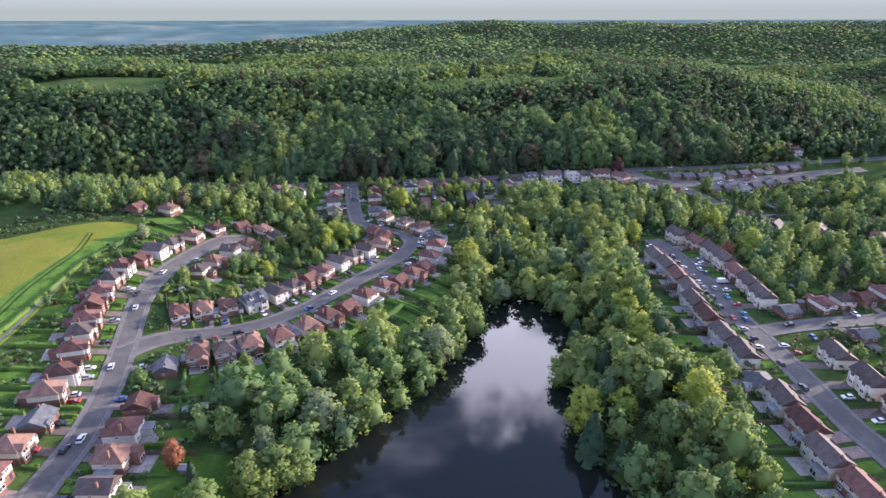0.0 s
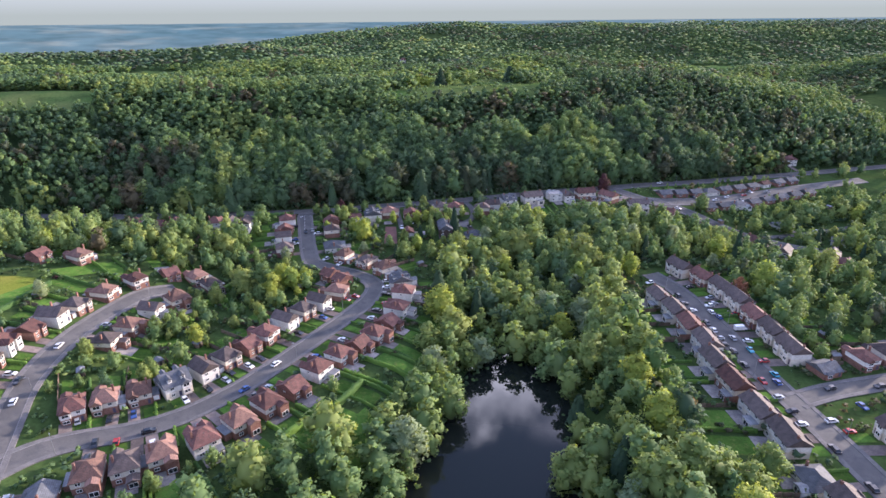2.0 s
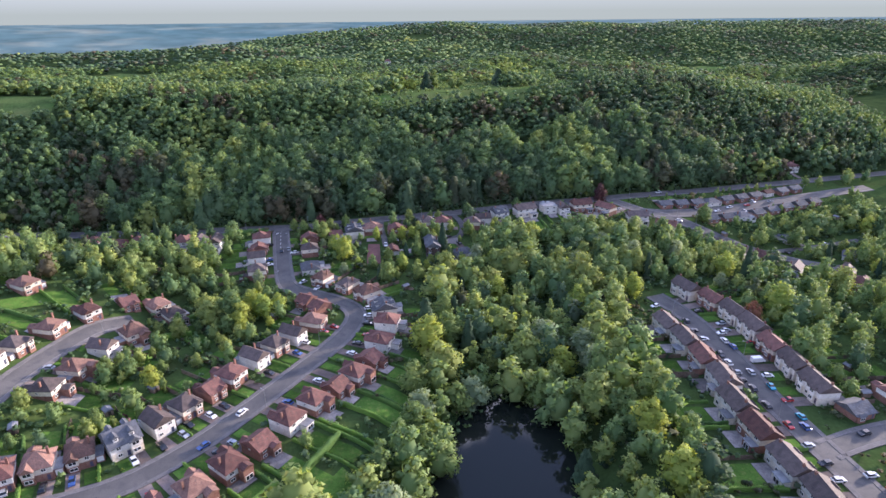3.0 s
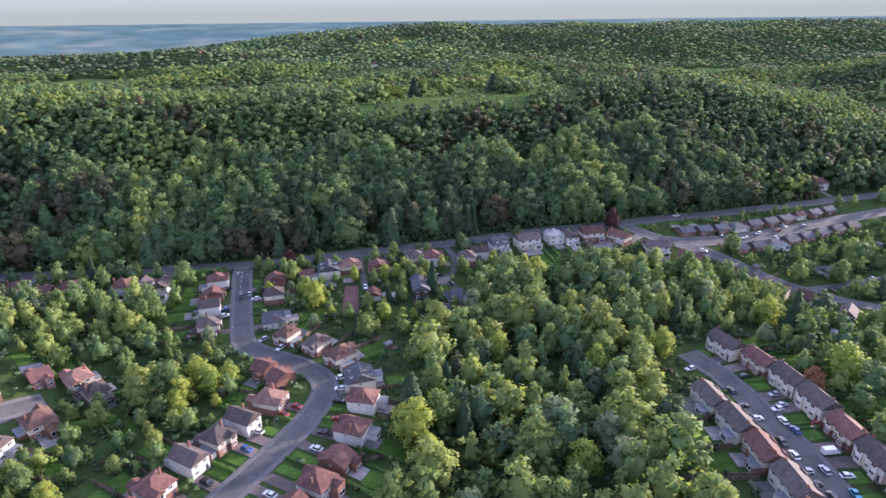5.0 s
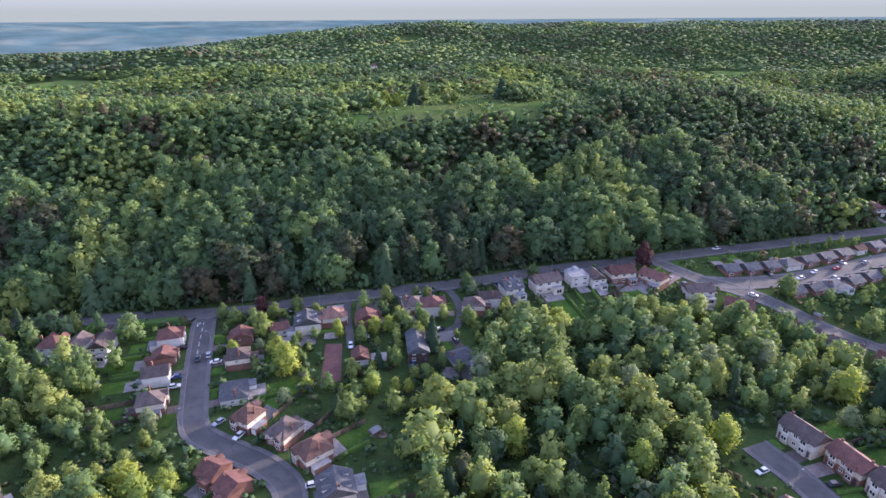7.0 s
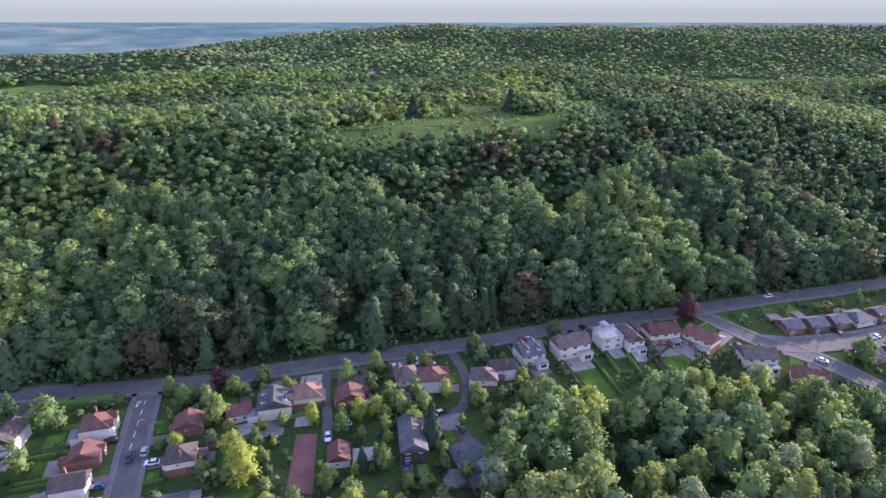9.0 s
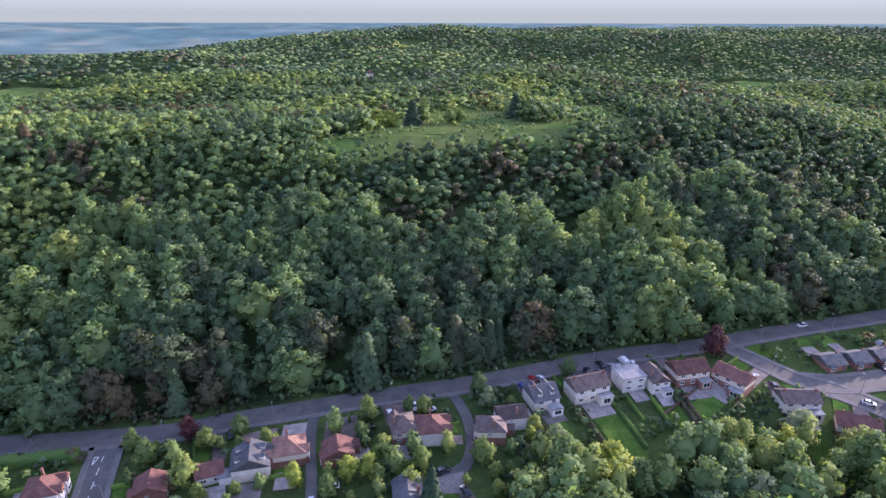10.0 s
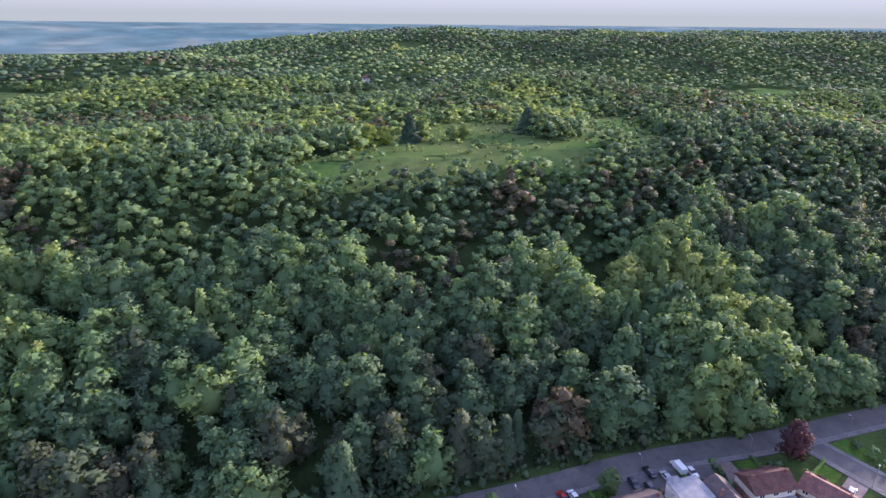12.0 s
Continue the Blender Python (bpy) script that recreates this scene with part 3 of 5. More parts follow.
def house(label, category, w, d, eave, ridge, roof, lower, upper=None, kind="hip", bays=(), rear=None, dormers=0, garage=None, solar=False, along="x", units=1):
    """A house with its front towards -y: walls, roof, chimneys, bays, windows and doors."""
    root = tagged(new("house"), label, category)
    hw, hd = w / 2, d / 2
    split = 2.7 if upper and eave > 4 else eave
    bm = bmesh.new()
    box(bm, -hw, hw, -hd, hd, -2.5, split)
    for bx, bw, bd, gab in bays:
        box(bm, bx - bw / 2, bx + bw / 2, -hd - bd, -hd - 0.003, -2.5, split)
    if split == eave and kind == "gable":
        if along == "x":
            for s in (-1, 1):
                solid(bm, [(s * hw, -hd, eave), (s * hw, hd, eave), (s * hw, 0, ridge - 0.15), (s * (hw - 0.25), -hd, eave), (s * (hw - 0.25), hd, eave), (s * (hw - 0.25), 0, ridge - 0.15)], [(0, 1, 2), (5, 4, 3), (0, 2, 5, 3), (1, 4, 5, 2), (0, 3, 4, 1)])
        else:
            for s in (-1, 1):
                solid(bm, [(-hw, s * hd, eave), (hw, s * hd, eave), (0, s * hd, ridge - 0.15), (-hw, s * (hd - 0.25), eave), (hw, s * (hd - 0.25), eave), (0, s * (hd - 0.25), ridge - 0.15)], [(0, 1, 2), (5, 4, 3), (0, 2, 5, 3), (1, 4, 5, 2), (0, 3, 4, 1)])
    part("wall", bm, lower, root)
    if split < eave:
        bm = bmesh.new()
        box(bm, -hw - 0.03, hw + 0.03, -hd - 0.03, hd + 0.03, split, eave)
        for bx, bw, bd, gab in bays:
            box(bm, bx - bw / 2 - 0.03, bx + bw / 2 + 0.03, -hd - bd - 0.03, -hd - 0.034, split, eave)
            if gab:
                y = -hd - bd - 0.03
                zr = eave + (bw / 2) * 0.95
                solid(bm, [(bx - bw / 2, y, eave), (bx + bw / 2, y, eave), (bx, y, zr), (bx - bw / 2, y + 0.25, eave), (bx + bw / 2, y + 0.25, eave), (bx, y + 0.25, zr)], [(0, 1, 2), (5, 4, 3), (0, 2, 5, 3), (1, 4, 5, 2), (0, 3, 4, 1)])
        if kind == "gable":
            for s in (-1, 1):
                if along == "x":
                    pts = [(s * hw, -hd, eave), (s * hw, hd, eave), (s * hw, 0, ridge - 0.15), (s * (hw - 0.25), -hd, eave), (s * (hw - 0.25), hd, eave), (s * (hw - 0.25), 0, ridge - 0.15)]
                else:
                    pts = [(-hw, s * hd, eave), (hw, s * hd, eave), (0, s * hd, ridge - 0.15), (-hw, s * (hd - 0.25), eave), (hw, s * (hd - 0.25), eave), (0, s * (hd - 0.25), ridge - 0.15)]
                solid(bm, pts, [(0, 1, 2), (5, 4, 3), (0, 2, 5, 3), (1, 4, 5, 2), (0, 3, 4, 1)])
        part("upper_wall", bm, upper, root)
        for bx, bw, bd, gab in bays:
            if gab and roof is not M_SLATE:
                bm = bmesh.new()
                y = -hd - bd - 0.03
                zt = eave + (bw / 2) * 0.95
                box(bm, bx - bw / 2, bx + bw / 2, y - 0.05, y - 0.003, eave - 0.1, eave + 0.1)
                for k in (-0.28, 0.0, 0.28):
                    box(bm, bx + k * bw - 0.09, bx + k * bw + 0.09, y - 0.05, y - 0.003, eave + 0.1, zt - abs(k) * bw * 0.95 - 0.2)
                part("gable_timbers", bm, M_TIMBER, root, "dark timber boards on a pale gable")
    o = 0.45
    bm = bmesh.new()
    if kind == "flat":
        box(bm, -hw - 0.2, hw + 0.2, -hd - 0.2, hd + 0.2, eave, eave + 0.3)
    else:
        ridge_roof(bm, -hw - o, hw + o, -hd - o, hd + o, eave + 0.12, ridge, (d / 2 + o) * 0.92 if kind == "hip" else 0.0, along)
    for bx, bw, bd, gab in bays:
        if gab:
            zr = eave + (bw / 2) * 0.95 + 0.25
            ridge_roof(bm, bx - bw / 2 - 0.35, bx + bw / 2 + 0.35, -hd - bd - 0.4, -hd + d * 0.42, eave + 0.1, zr, 0.0, "y")
        else:
            ridge_roof(bm, bx - bw / 2 - 0.3, bx + bw / 2 + 0.3, -hd - bd - 0.35, -hd + bd + 0.3, eave + 0.1, eave + bd + 0.35, bd * 0.8, "x")
    part("roof", bm, roof, root)
    # chimneys
    for cx in ((-hw + 1.0, hw - 1.0) if units > 1 else ((hw - 1.2) if w > 7 else 0.8,)):
        if kind == "flat":
            break
        cy = 0.5 if along == "x" else 1.5
        bm = bmesh.new()
        box(bm, cx - 0.36, cx + 0.36, cy - 0.28, cy + 0.28, eave, ridge + 0.5)
        box(bm, cx - 0.42, cx + 0.42, cy - 0.34, cy + 0.34, ridge + 0.5, ridge + 0.62)
        ch = part("chimney", bm, M_BRICK, root, "red brick chimney")
        bm = bmesh.new()
        tube(bm, (cx, cy, ridge + 0.62), (cx, cy, ridge + 1.0), 0.13, 0.1, 8)
        part("chimney_pot", bm, M_ORANGE_TILE, ch, "clay chimney pot")
    # windows: storeys on front, back and ends
    storeys = [0.9] + ([3.55] if eave > 4.2 else [])
    for z in storeys:
        h = 1.25
        for bx, bw, bd, gab in bays:
            add_window(root, bx, -hd - bd - 0.035, z, bw * 0.72, h + 0.1, 0)
        n = max(2, int(w / 3.7))
        for k in range(n):
            x = -hw + w * (k + 0.5) / n
            if not any(abs(x - b[0]) < b[1] / 2 + 0.8 for b in bays) and not (z < 1 and k == n - 1):
                add_window(root, x, -hd - 0.035, z, 1.4, h, 0)
            if not (rear and z < rear[2] - 1.2 and x < -hw + rear[0] + 0.9):
                add_window(root, x, hd + 0.035, z, 1.7, h, 180)
        if units == 1 and z == storeys[-1]:
            add_window(root, hw + 0.035, -0.6, z, 1.0, h * 0.9, 90)
    if kind == "gable" and along == "y" and eave > 4:
        for s, face in ((-1, 0), (1, 180)):
            add_window(root, 0, s * (hd + 0.005), eave + 0.4, 1.0, 1.1, face)
    for k in range(units):
        x = hw - 1.3 if k == 0 else -hw + 1.3
        if any(abs(x - b[0]) < b[1] / 2 + 0.5 for b in bays):
            x = 0.2 if units == 1 else x * 0.45
        bm = bmesh.new()
        box(bm, x - 0.5, x + 0.5, -hd - 0.08, -hd - 0.035, 0.0, 2.1)
        part("door", bm, M_DOOR, root, "painted front door")
    for k in range(dormers):
        x = -hw + w * (k + 0.5) / dormers
        for s in (-1, 1):
            zr = ridge - 0.5
            bm = bmesh.new()
            y0, y1 = sorted((s * hd * 0.78, s * 0.3))
            box(bm, x - 0.8, x + 0.8, y0, y1, eave, zr - 0.7)
            yf = s * hd * 0.78
            solid(bm, [(x - 0.8, yf, zr - 0.7), (x + 0.8, yf, zr - 0.7), (x, yf, zr), (x - 0.8, yf - s * 0.15, zr - 0.7), (x + 0.8, yf - s * 0.15, zr - 0.7), (x, yf - s * 0.15, zr)], [(0, 1, 2), (5, 4, 3), (0, 2, 5, 3), (1, 4, 5, 2), (0, 3, 4, 1)])
            dm_ob = part("dormer", bm, M_WHITE, root, "white gabled dormer")
            bm = bmesh.new()
            ridge_roof(bm, x - 1.05, x + 1.05, y0 - (0.2 if s < 0 else 0), y1 + (0.2 if s > 0 else 0), zr - 0.62, zr + 0.18, 0.0, "y", 0.1)
            part("dormer_roof", bm, roof, dm_ob)
            fr, pn = window_mesh(1.0, 1.0)
            wz = zr - 1.75
            ob = share("window", fr, root, pose(x, yf - (0.01 if s > 0 else -0.01) + s * 0.03, wz, 0, 0, 0 if s < 0 else 180))
            share("pane", pn, ob, Matrix())
    if rear:
        bm = bmesh.new()
        rw, rd, rh, rkind = rear
        box(bm, -hw + 0.2, -hw + 0.2 + rw, hd + 0.003, hd + rd, -2.5, rh)
        part("rear_extension", bm, lower if rkind != "glass" else M_TRIM, root)
        bm = bmesh.new()
        if rkind == "flat":
            box(bm, -hw, -hw + 0.4 + rw, hd + 0.04, hd + rd + 0.2, rh, rh + 0.2)
            part("flat_roof", bm, M_FELT, root, "grey felt flat roof")
        else:
            ridge_roof(bm, -hw, -hw + 0.4 + rw, hd + 0.04, hd + rd + 0.25, rh + 0.1, rh + rw * 0.28, 0.0, "y")
            part("extension_roof", bm, roof if rkind != "glass" else M_FELT, root)
        add_window(root, -hw + 0.2 + rw / 2, hd + rd + 0.005, 0.3, min(rw * 0.8, 2.8), 1.9, 180)
    if garage:
        side, gw, gl = garage
        x0, x1 = (hw + 0.035, hw + gw) if side > 0 else (-hw - gw, -hw - 0.035)
        bm = bmesh.new()
        box(bm, x0, x1, -hd + 1.2, -hd + 1.2 + gl, -2.5, 2.5)
        part("garage", bm, lower, root)
        bm = bmesh.new()
        box(bm, x0, x1 + 0.1 * side, -hd + 1.0, -hd + 1.4 + gl, 2.5, 2.72)
        part("garage_roof", bm, M_FELT, root, "grey felt garage roof")
        bm = bmesh.new()
        box(bm, (x0 + x1) / 2 - 1.1, (x0 + x1) / 2 + 1.1, -hd + 1.12, -hd + 1.197, 0, 2.1)
        part("garage_door", bm, M_TRIM, root, "white garage door")
    if solar:
        slope = (ridge - eave) / (hd + o)
        for k in range(4):
            bm = bmesh.new()
            x0 = -hw * 0.8 + k * w * 0.2
            pts = []
            for dz in (0.08, 0.16):
                for f in (0.2, 0.85):
                    y = -(hd + o) * (1 - f)
                    z = eave + 0.12 + (ridge - eave - 0.12) * f + dz
                    pts += [(x0, y, z), (x0 + w * 0.185, y, z)]
            solid(bm, pts, [(0, 2, 3, 1), (4, 5, 7, 6), (0, 1, 5, 4), (2, 6, 7, 3), (0, 4, 6, 2), (1, 3, 7, 5)])
            part("solar_panel", bm, M_SOLAR, root, "dark blue solar panel")
    return root


KINDS = {
    "A": house("red-brick and white-rendered house with a hipped red tile roof", "house", 8.4, 8.4, 5.2, 8.3, M_RED_TILE, M_BRICK, M_WHITE, "hip", [(-2.1, 3.2, 0.9, True)], (3.8, 2.4, 5.0, "pitch")),
    "B": house("red-brick semi-detached house with a brown hipped roof", "house", 8.8, 8.6, 5.2, 8.5, M_BROWN_TILE, M_BRICK, M_CREAM, "hip", [(2.2, 3.0, 0.8, True)], (4.0, 3.0, 2.6, "pitch"), garage=(-1, 2.8, 5.5)),
    "C": house("white-rendered house with twin gables and a red roof", "house", 9.6, 8.6, 5.2, 8.6, M_RED_TILE, M_WHITE, M_WHITE, "hip", [(-2.6, 3.4, 0.8, True), (2.6, 3.4, 0.8, True)], (4.2, 3.0, 2.6, "flat")),
    "D": house("brick house with an orange clay-tiled hipped roof", "house", 9.0, 9.0, 5.1, 8.6, M_ORANGE_TILE, M_BRICK, M_CREAM, "hip", [(-2.2, 3.4, 1.0, True)], (4.0, 2.6, 4.9, "pitch"), garage=(1, 2.8, 5.5)),
    "E": house("white-rendered house with a grey slate roof and dormers", "house", 10.0, 9.2, 5.0, 8.8, M_SLATE, M_CREAM, M_WHITE, "gable", [(2.6, 3.2, 0.8, True)], (4.5, 3.2, 2.6, "glass"), dormers=2),
    "F": house("cream terraced houses under one long brown-tiled gable roof", "terraced houses", 13.6, 7.8, 4.9, 7.7, M_BROWN_TILE, M_CREAM, M_WHITE, "gable", [(-3.4, 2.8, 0.7, False), (3.4, 2.8, 0.7, False)], (5.0, 2.8, 2.5, "flat"), units=2),
    "G": house("cream terraced houses with a red-brown tiled roof", "terraced houses", 13.0, 7.8, 4.9, 7.7, M_RED_TILE, M_BRICK, M_CREAM, "gable", [(-3.2, 2.8, 0.7, False), (3.2, 2.8, 0.7, False)], (4.6, 2.6, 2.5, "flat"), units=2),
    "H": house("brick bungalow with a dark grey tiled roof", "bungalow", 9.4, 8.2, 2.7, 5.5, M_SLATE, M_BRICK, None, "gable", [(-2.6, 3.0, 0.8, False)], None),
    "I": house("white bungalow with a grey slate roof", "bungalow", 11.0, 8.8, 2.8, 5.6, M_SLATE, M_WHITE, None, "hip", [], (4.0, 2.6, 2.4, "glass")),
    "J": house("white-rendered house with a gable end to the road", "house", 7.2, 10.0, 5.2, 8.4, M_BROWN_TILE, M_WHITE, M_WHITE, "gable", [], (3.4, 2.8, 2.5, "flat"), along="y"),
    "K": house("long dark barn-like house with a slate gable roof", "house", 8.0, 15.0, 4.4, 7.6, M_SLATE, M_TIMBER, M_TIMBER, "gable", [], None, along="y"),
    "L": house("white flat-roofed house with a pale roof deck", "house", 9.5, 8.0, 5.4, 6.0, M_FELT, M_WHITE, M_WHITE, "flat", [(2.2, 3.0, 1.2, False)], None),
    "M": house("brick house with blue solar panels on the roof", "house", 11.0, 8.6, 4.6, 7.2, M_BROWN_TILE, M_BRICK, M_CREAM, "gable", [], (4.5, 3.0, 2.6, "flat"), solar=True),
    "N": house("red-brick house with a steep dark red gable roof", "house", 8.0, 9.4, 5.0, 8.9, M_RED_TILE, M_BRICK, M_BRICK, "gable", [(2.0, 3.0, 0.8, True)], (3.8, 2.2, 4.9, "pitch")),
    "P": house("small white house with a red-tiled roof", "house", 7.5, 6.0, 3.0, 5.6, M_RED_TILE, M_WHITE, None, "gable", [], None),
}
PLACES = (
    ("A", -124, 124), ("D", -124, 112), ("C", -94, 112),
    ("D", -125, 136), ("H", -126, 149), ("D", -130, 161), ("C", -132, 172), ("A", -136, 186), ("B", -139, 196), ("A", -142, 206), ("N", -145, 216), ("A", -147, 226), ("B", -148, 237),
    ("C", -149, 248), ("N", -146, 259), ("J", -143, 270), ("B", -140, 281), ("D", -135, 295), ("A", -128, 310), ("N", -118, 324), ("D", -106, 325), ("B", -97, 318),
)
PLACES_2 = (
    ("J", -113, 288), ("D", -116, 273), ("B", -119, 260), ("D", -107, 301), ("N", -101, 161), ("C", -99, 148), ("D", -96, 136), ("J", -94, 124),
    ("A", -112, 221), ("D", -104, 226), ("D", -95, 231), ("E", -85, 236), ("J", -77, 244), ("B", -71, 252), ("N", -65, 261), ("A", -60, 269), ("J", -54, 280), ("B", -48, 289), ("J", -42, 297), ("D", -35, 307), ("N", -41, 328), ("N", -34, 321),
)
PLACES_3 = (
    ("H", -102, 184), ("D", -93, 192), ("B", -84, 195), ("D", -75, 199), ("C", -65, 205), ("D", -56, 213), ("A", -49, 222), ("N", -42, 231), ("C", -35, 242), ("A", -28, 251), ("N", -21, 259), ("A", -15, 267), ("N", -10, 277), ("C", -6, 290), ("C", -3, 305), ("E", -5, 318), ("D", -13, 333), ("B", -23, 343), ("D", -36, 351),
    ("C", -75, 397), ("N", -74, 386), ("J", -73, 375), ("B", -70, 361), ("N", -48, 397), ("B", -46, 383), ("I", -44, 366),
)
PLACES_4 = (
    ("P", -34, 402), ("E", -23, 404), ("D", -13, 408), ("N", 1, 407), ("K", 21, 388), ("B", 20, 415), ("C", 29, 414), ("P", -1, 383), ("I", 38, 384), ("B", 47, 413), ("J", 54, 418), ("E", 66, 427), ("F", 83, 430), ("L", 99, 435), ("J", 108, 434), ("G", 121, 437), ("G", 136, 433),
    ("F", 153, 423), ("G", 168, 412), ("M", 190, 396), ("F", 197, 382), ("G", 206, 368), ("J", 213, 352), ("N", -150, 392), ("A", -140, 393), ("C", -117, 394), ("J", -108, 394), ("J", -99, 394), ("E", -206, 390), ("A", -164, 395), ("N", -176, 322), ("D", -160, 326),
)
PLACES_5 = (
    ("F", 118, 297), ("F", 119, 283), ("G", 120, 269), ("F", 120, 255), ("F", 117, 240), ("G", 117, 226), ("F", 117, 212), ("F", 118, 198), ("I", 117, 181), ("F", 119, 168), ("G", 118, 154), ("F", 117, 140), ("G", 118, 126), ("F", 156, 145), ("G", 157, 130), ("A", 180, 190), ("N", 192, 192),
    ("F", 142, 330), ("G", 149, 317), ("F", 152, 304), ("F", 153, 290), ("G", 153, 276), ("F", 152, 262), ("F", 151, 248), ("H", 158, 237),
    ("A", 176, 241), ("B", 187, 244), ("N", 199, 247), ("A", 212, 252), ("F", 154, 196), ("F", 153, 176), ("H", 178, 215), ("G", 155, 160), ("A", 200, 218), ("B", 215, 222),
)
PLACES_6 = (
    ("H", 180, 443.5), ("H", 192, 445), ("H", 204, 447.5), ("I", 216, 450), ("H", 228, 452.5), ("H", 240, 455.5), ("H", 252, 459), ("P", 264, 462.5), ("H", 276, 466), ("H", 288, 469.5),
    ("H", 205, 427.5), ("H", 217, 430), ("I", 229, 432.5), ("H", 241, 435.5), ("H", 253, 439), ("H", 265, 442.5), ("H", 277, 445.5), ("H", 289, 449), ("I", 245, 405), ("C", 312, 512),
    ("A", 232, 330), ("I", 262, 372), ("B", 250, 300), ("N", 285, 360), ("J", 236, 344), ("C", -8, 1060), ("A", 262, 328), ("B", 240, 284), ("J", 268, 286),
)
rng = np.random.default_rng(7)
HOUSES = []
used = {}
for kind, hx, hy in PLACES + PLACES_2 + PLACES_3 + PLACES_4 + PLACES_5 + PLACES_6:
    p, tan = nearest_road(hx, hy)
    dx, dy = p[0] - hx, p[1] - hy
    if kind in "FG":
        hx, hy = hx + rng.uniform(-0.7, 0.7), hy + rng.uniform(-0.4, 0.4)
    # square to the road's run rather than to its nearest point
    side = Vector((-tan[1], tan[0])).normalized()
    if side.x * dx + side.y * dy < 0:
        side = -side
    if kind == "K":
        side = Vector((0.05, -1.0)).normalized()
    turn = math.degrees(math.atan2(side.x, -side.y))
    m = pose(hx, hy, min(gz(hx + sx, hy + sy) for sx in (-3, 3) for sy in (-3, 3)) + 0.35, 0, 0, turn)
    if kind in "FG":
        m = m @ Matrix.Diagonal((0.95, 1.0, rng.uniform(0.9, 1.08), 1))
    else:
        m = m @ Matrix.Diagonal((rng.uniform(0.9, 1.0), rng.uniform(0.92, 1.06), rng.uniform(0.86, 0.96), 1))
    if kind == "N":
        m = m @ Matrix.Diagonal((0.96, 0.96, 0.92, 1))
    if kind in used:
        copy_thing(KINDS[kind], m)
    else:
        KINDS[kind].matrix_basis = m
        used[kind] = True
    HOUSES.append((kind, hx, hy, turn, side))
H_XY = np.array([(h[1], h[2]) for h in HOUSES])


def house_gap(x, y):
    return float(np.hypot(H_XY[:, 0] - x, H_XY[:, 1] - y).min())


# ---------------------------------------------------------------- foliage shapes
def ball(level):
    bm = bmesh.new()
    bmesh.ops.create_icosphere(bm, subdivisions=level, radius=1.0)
    v = np.array([p.co[:] for p in bm.verts])
    f = np.array([[p.index for p in q.verts] for q in bm.faces])
    bm.free()
    return v, f


ICO_V, ICO_F = ball(1)
EGG_V, EGG_F = ball(2)


def leaf_sprays(pts, nrm, size, tilt=0.45):
    """Small ragged leaf sprays at points, facing roughly along their normals."""
    n = len(pts)
    d = nrm + rng.normal(0, tilt, (n, 3))
    d /= np.linalg.norm(d, axis=1)[:, None]
    a = np.cross(d, rng.normal(0, 1, (n, 3)))
    a /= np.linalg.norm(a, axis=1)[:, None]
    b = np.cross(d, a)
    s = size * rng.uniform(0.6, 1.4, (n, 1))
    k = rng.uniform(0.7, 1.2, (n, 3, 1))
    c = np.stack([pts + a * s * k[:, 0], pts + (b * 0.86 - a * 0.5) * s * k[:, 1], pts - (b * 0.86 + a * 0.5) * s * k[:, 2]], 1)
    return c.reshape(-1, 3), np.arange(3 * n).reshape(-1, 3)


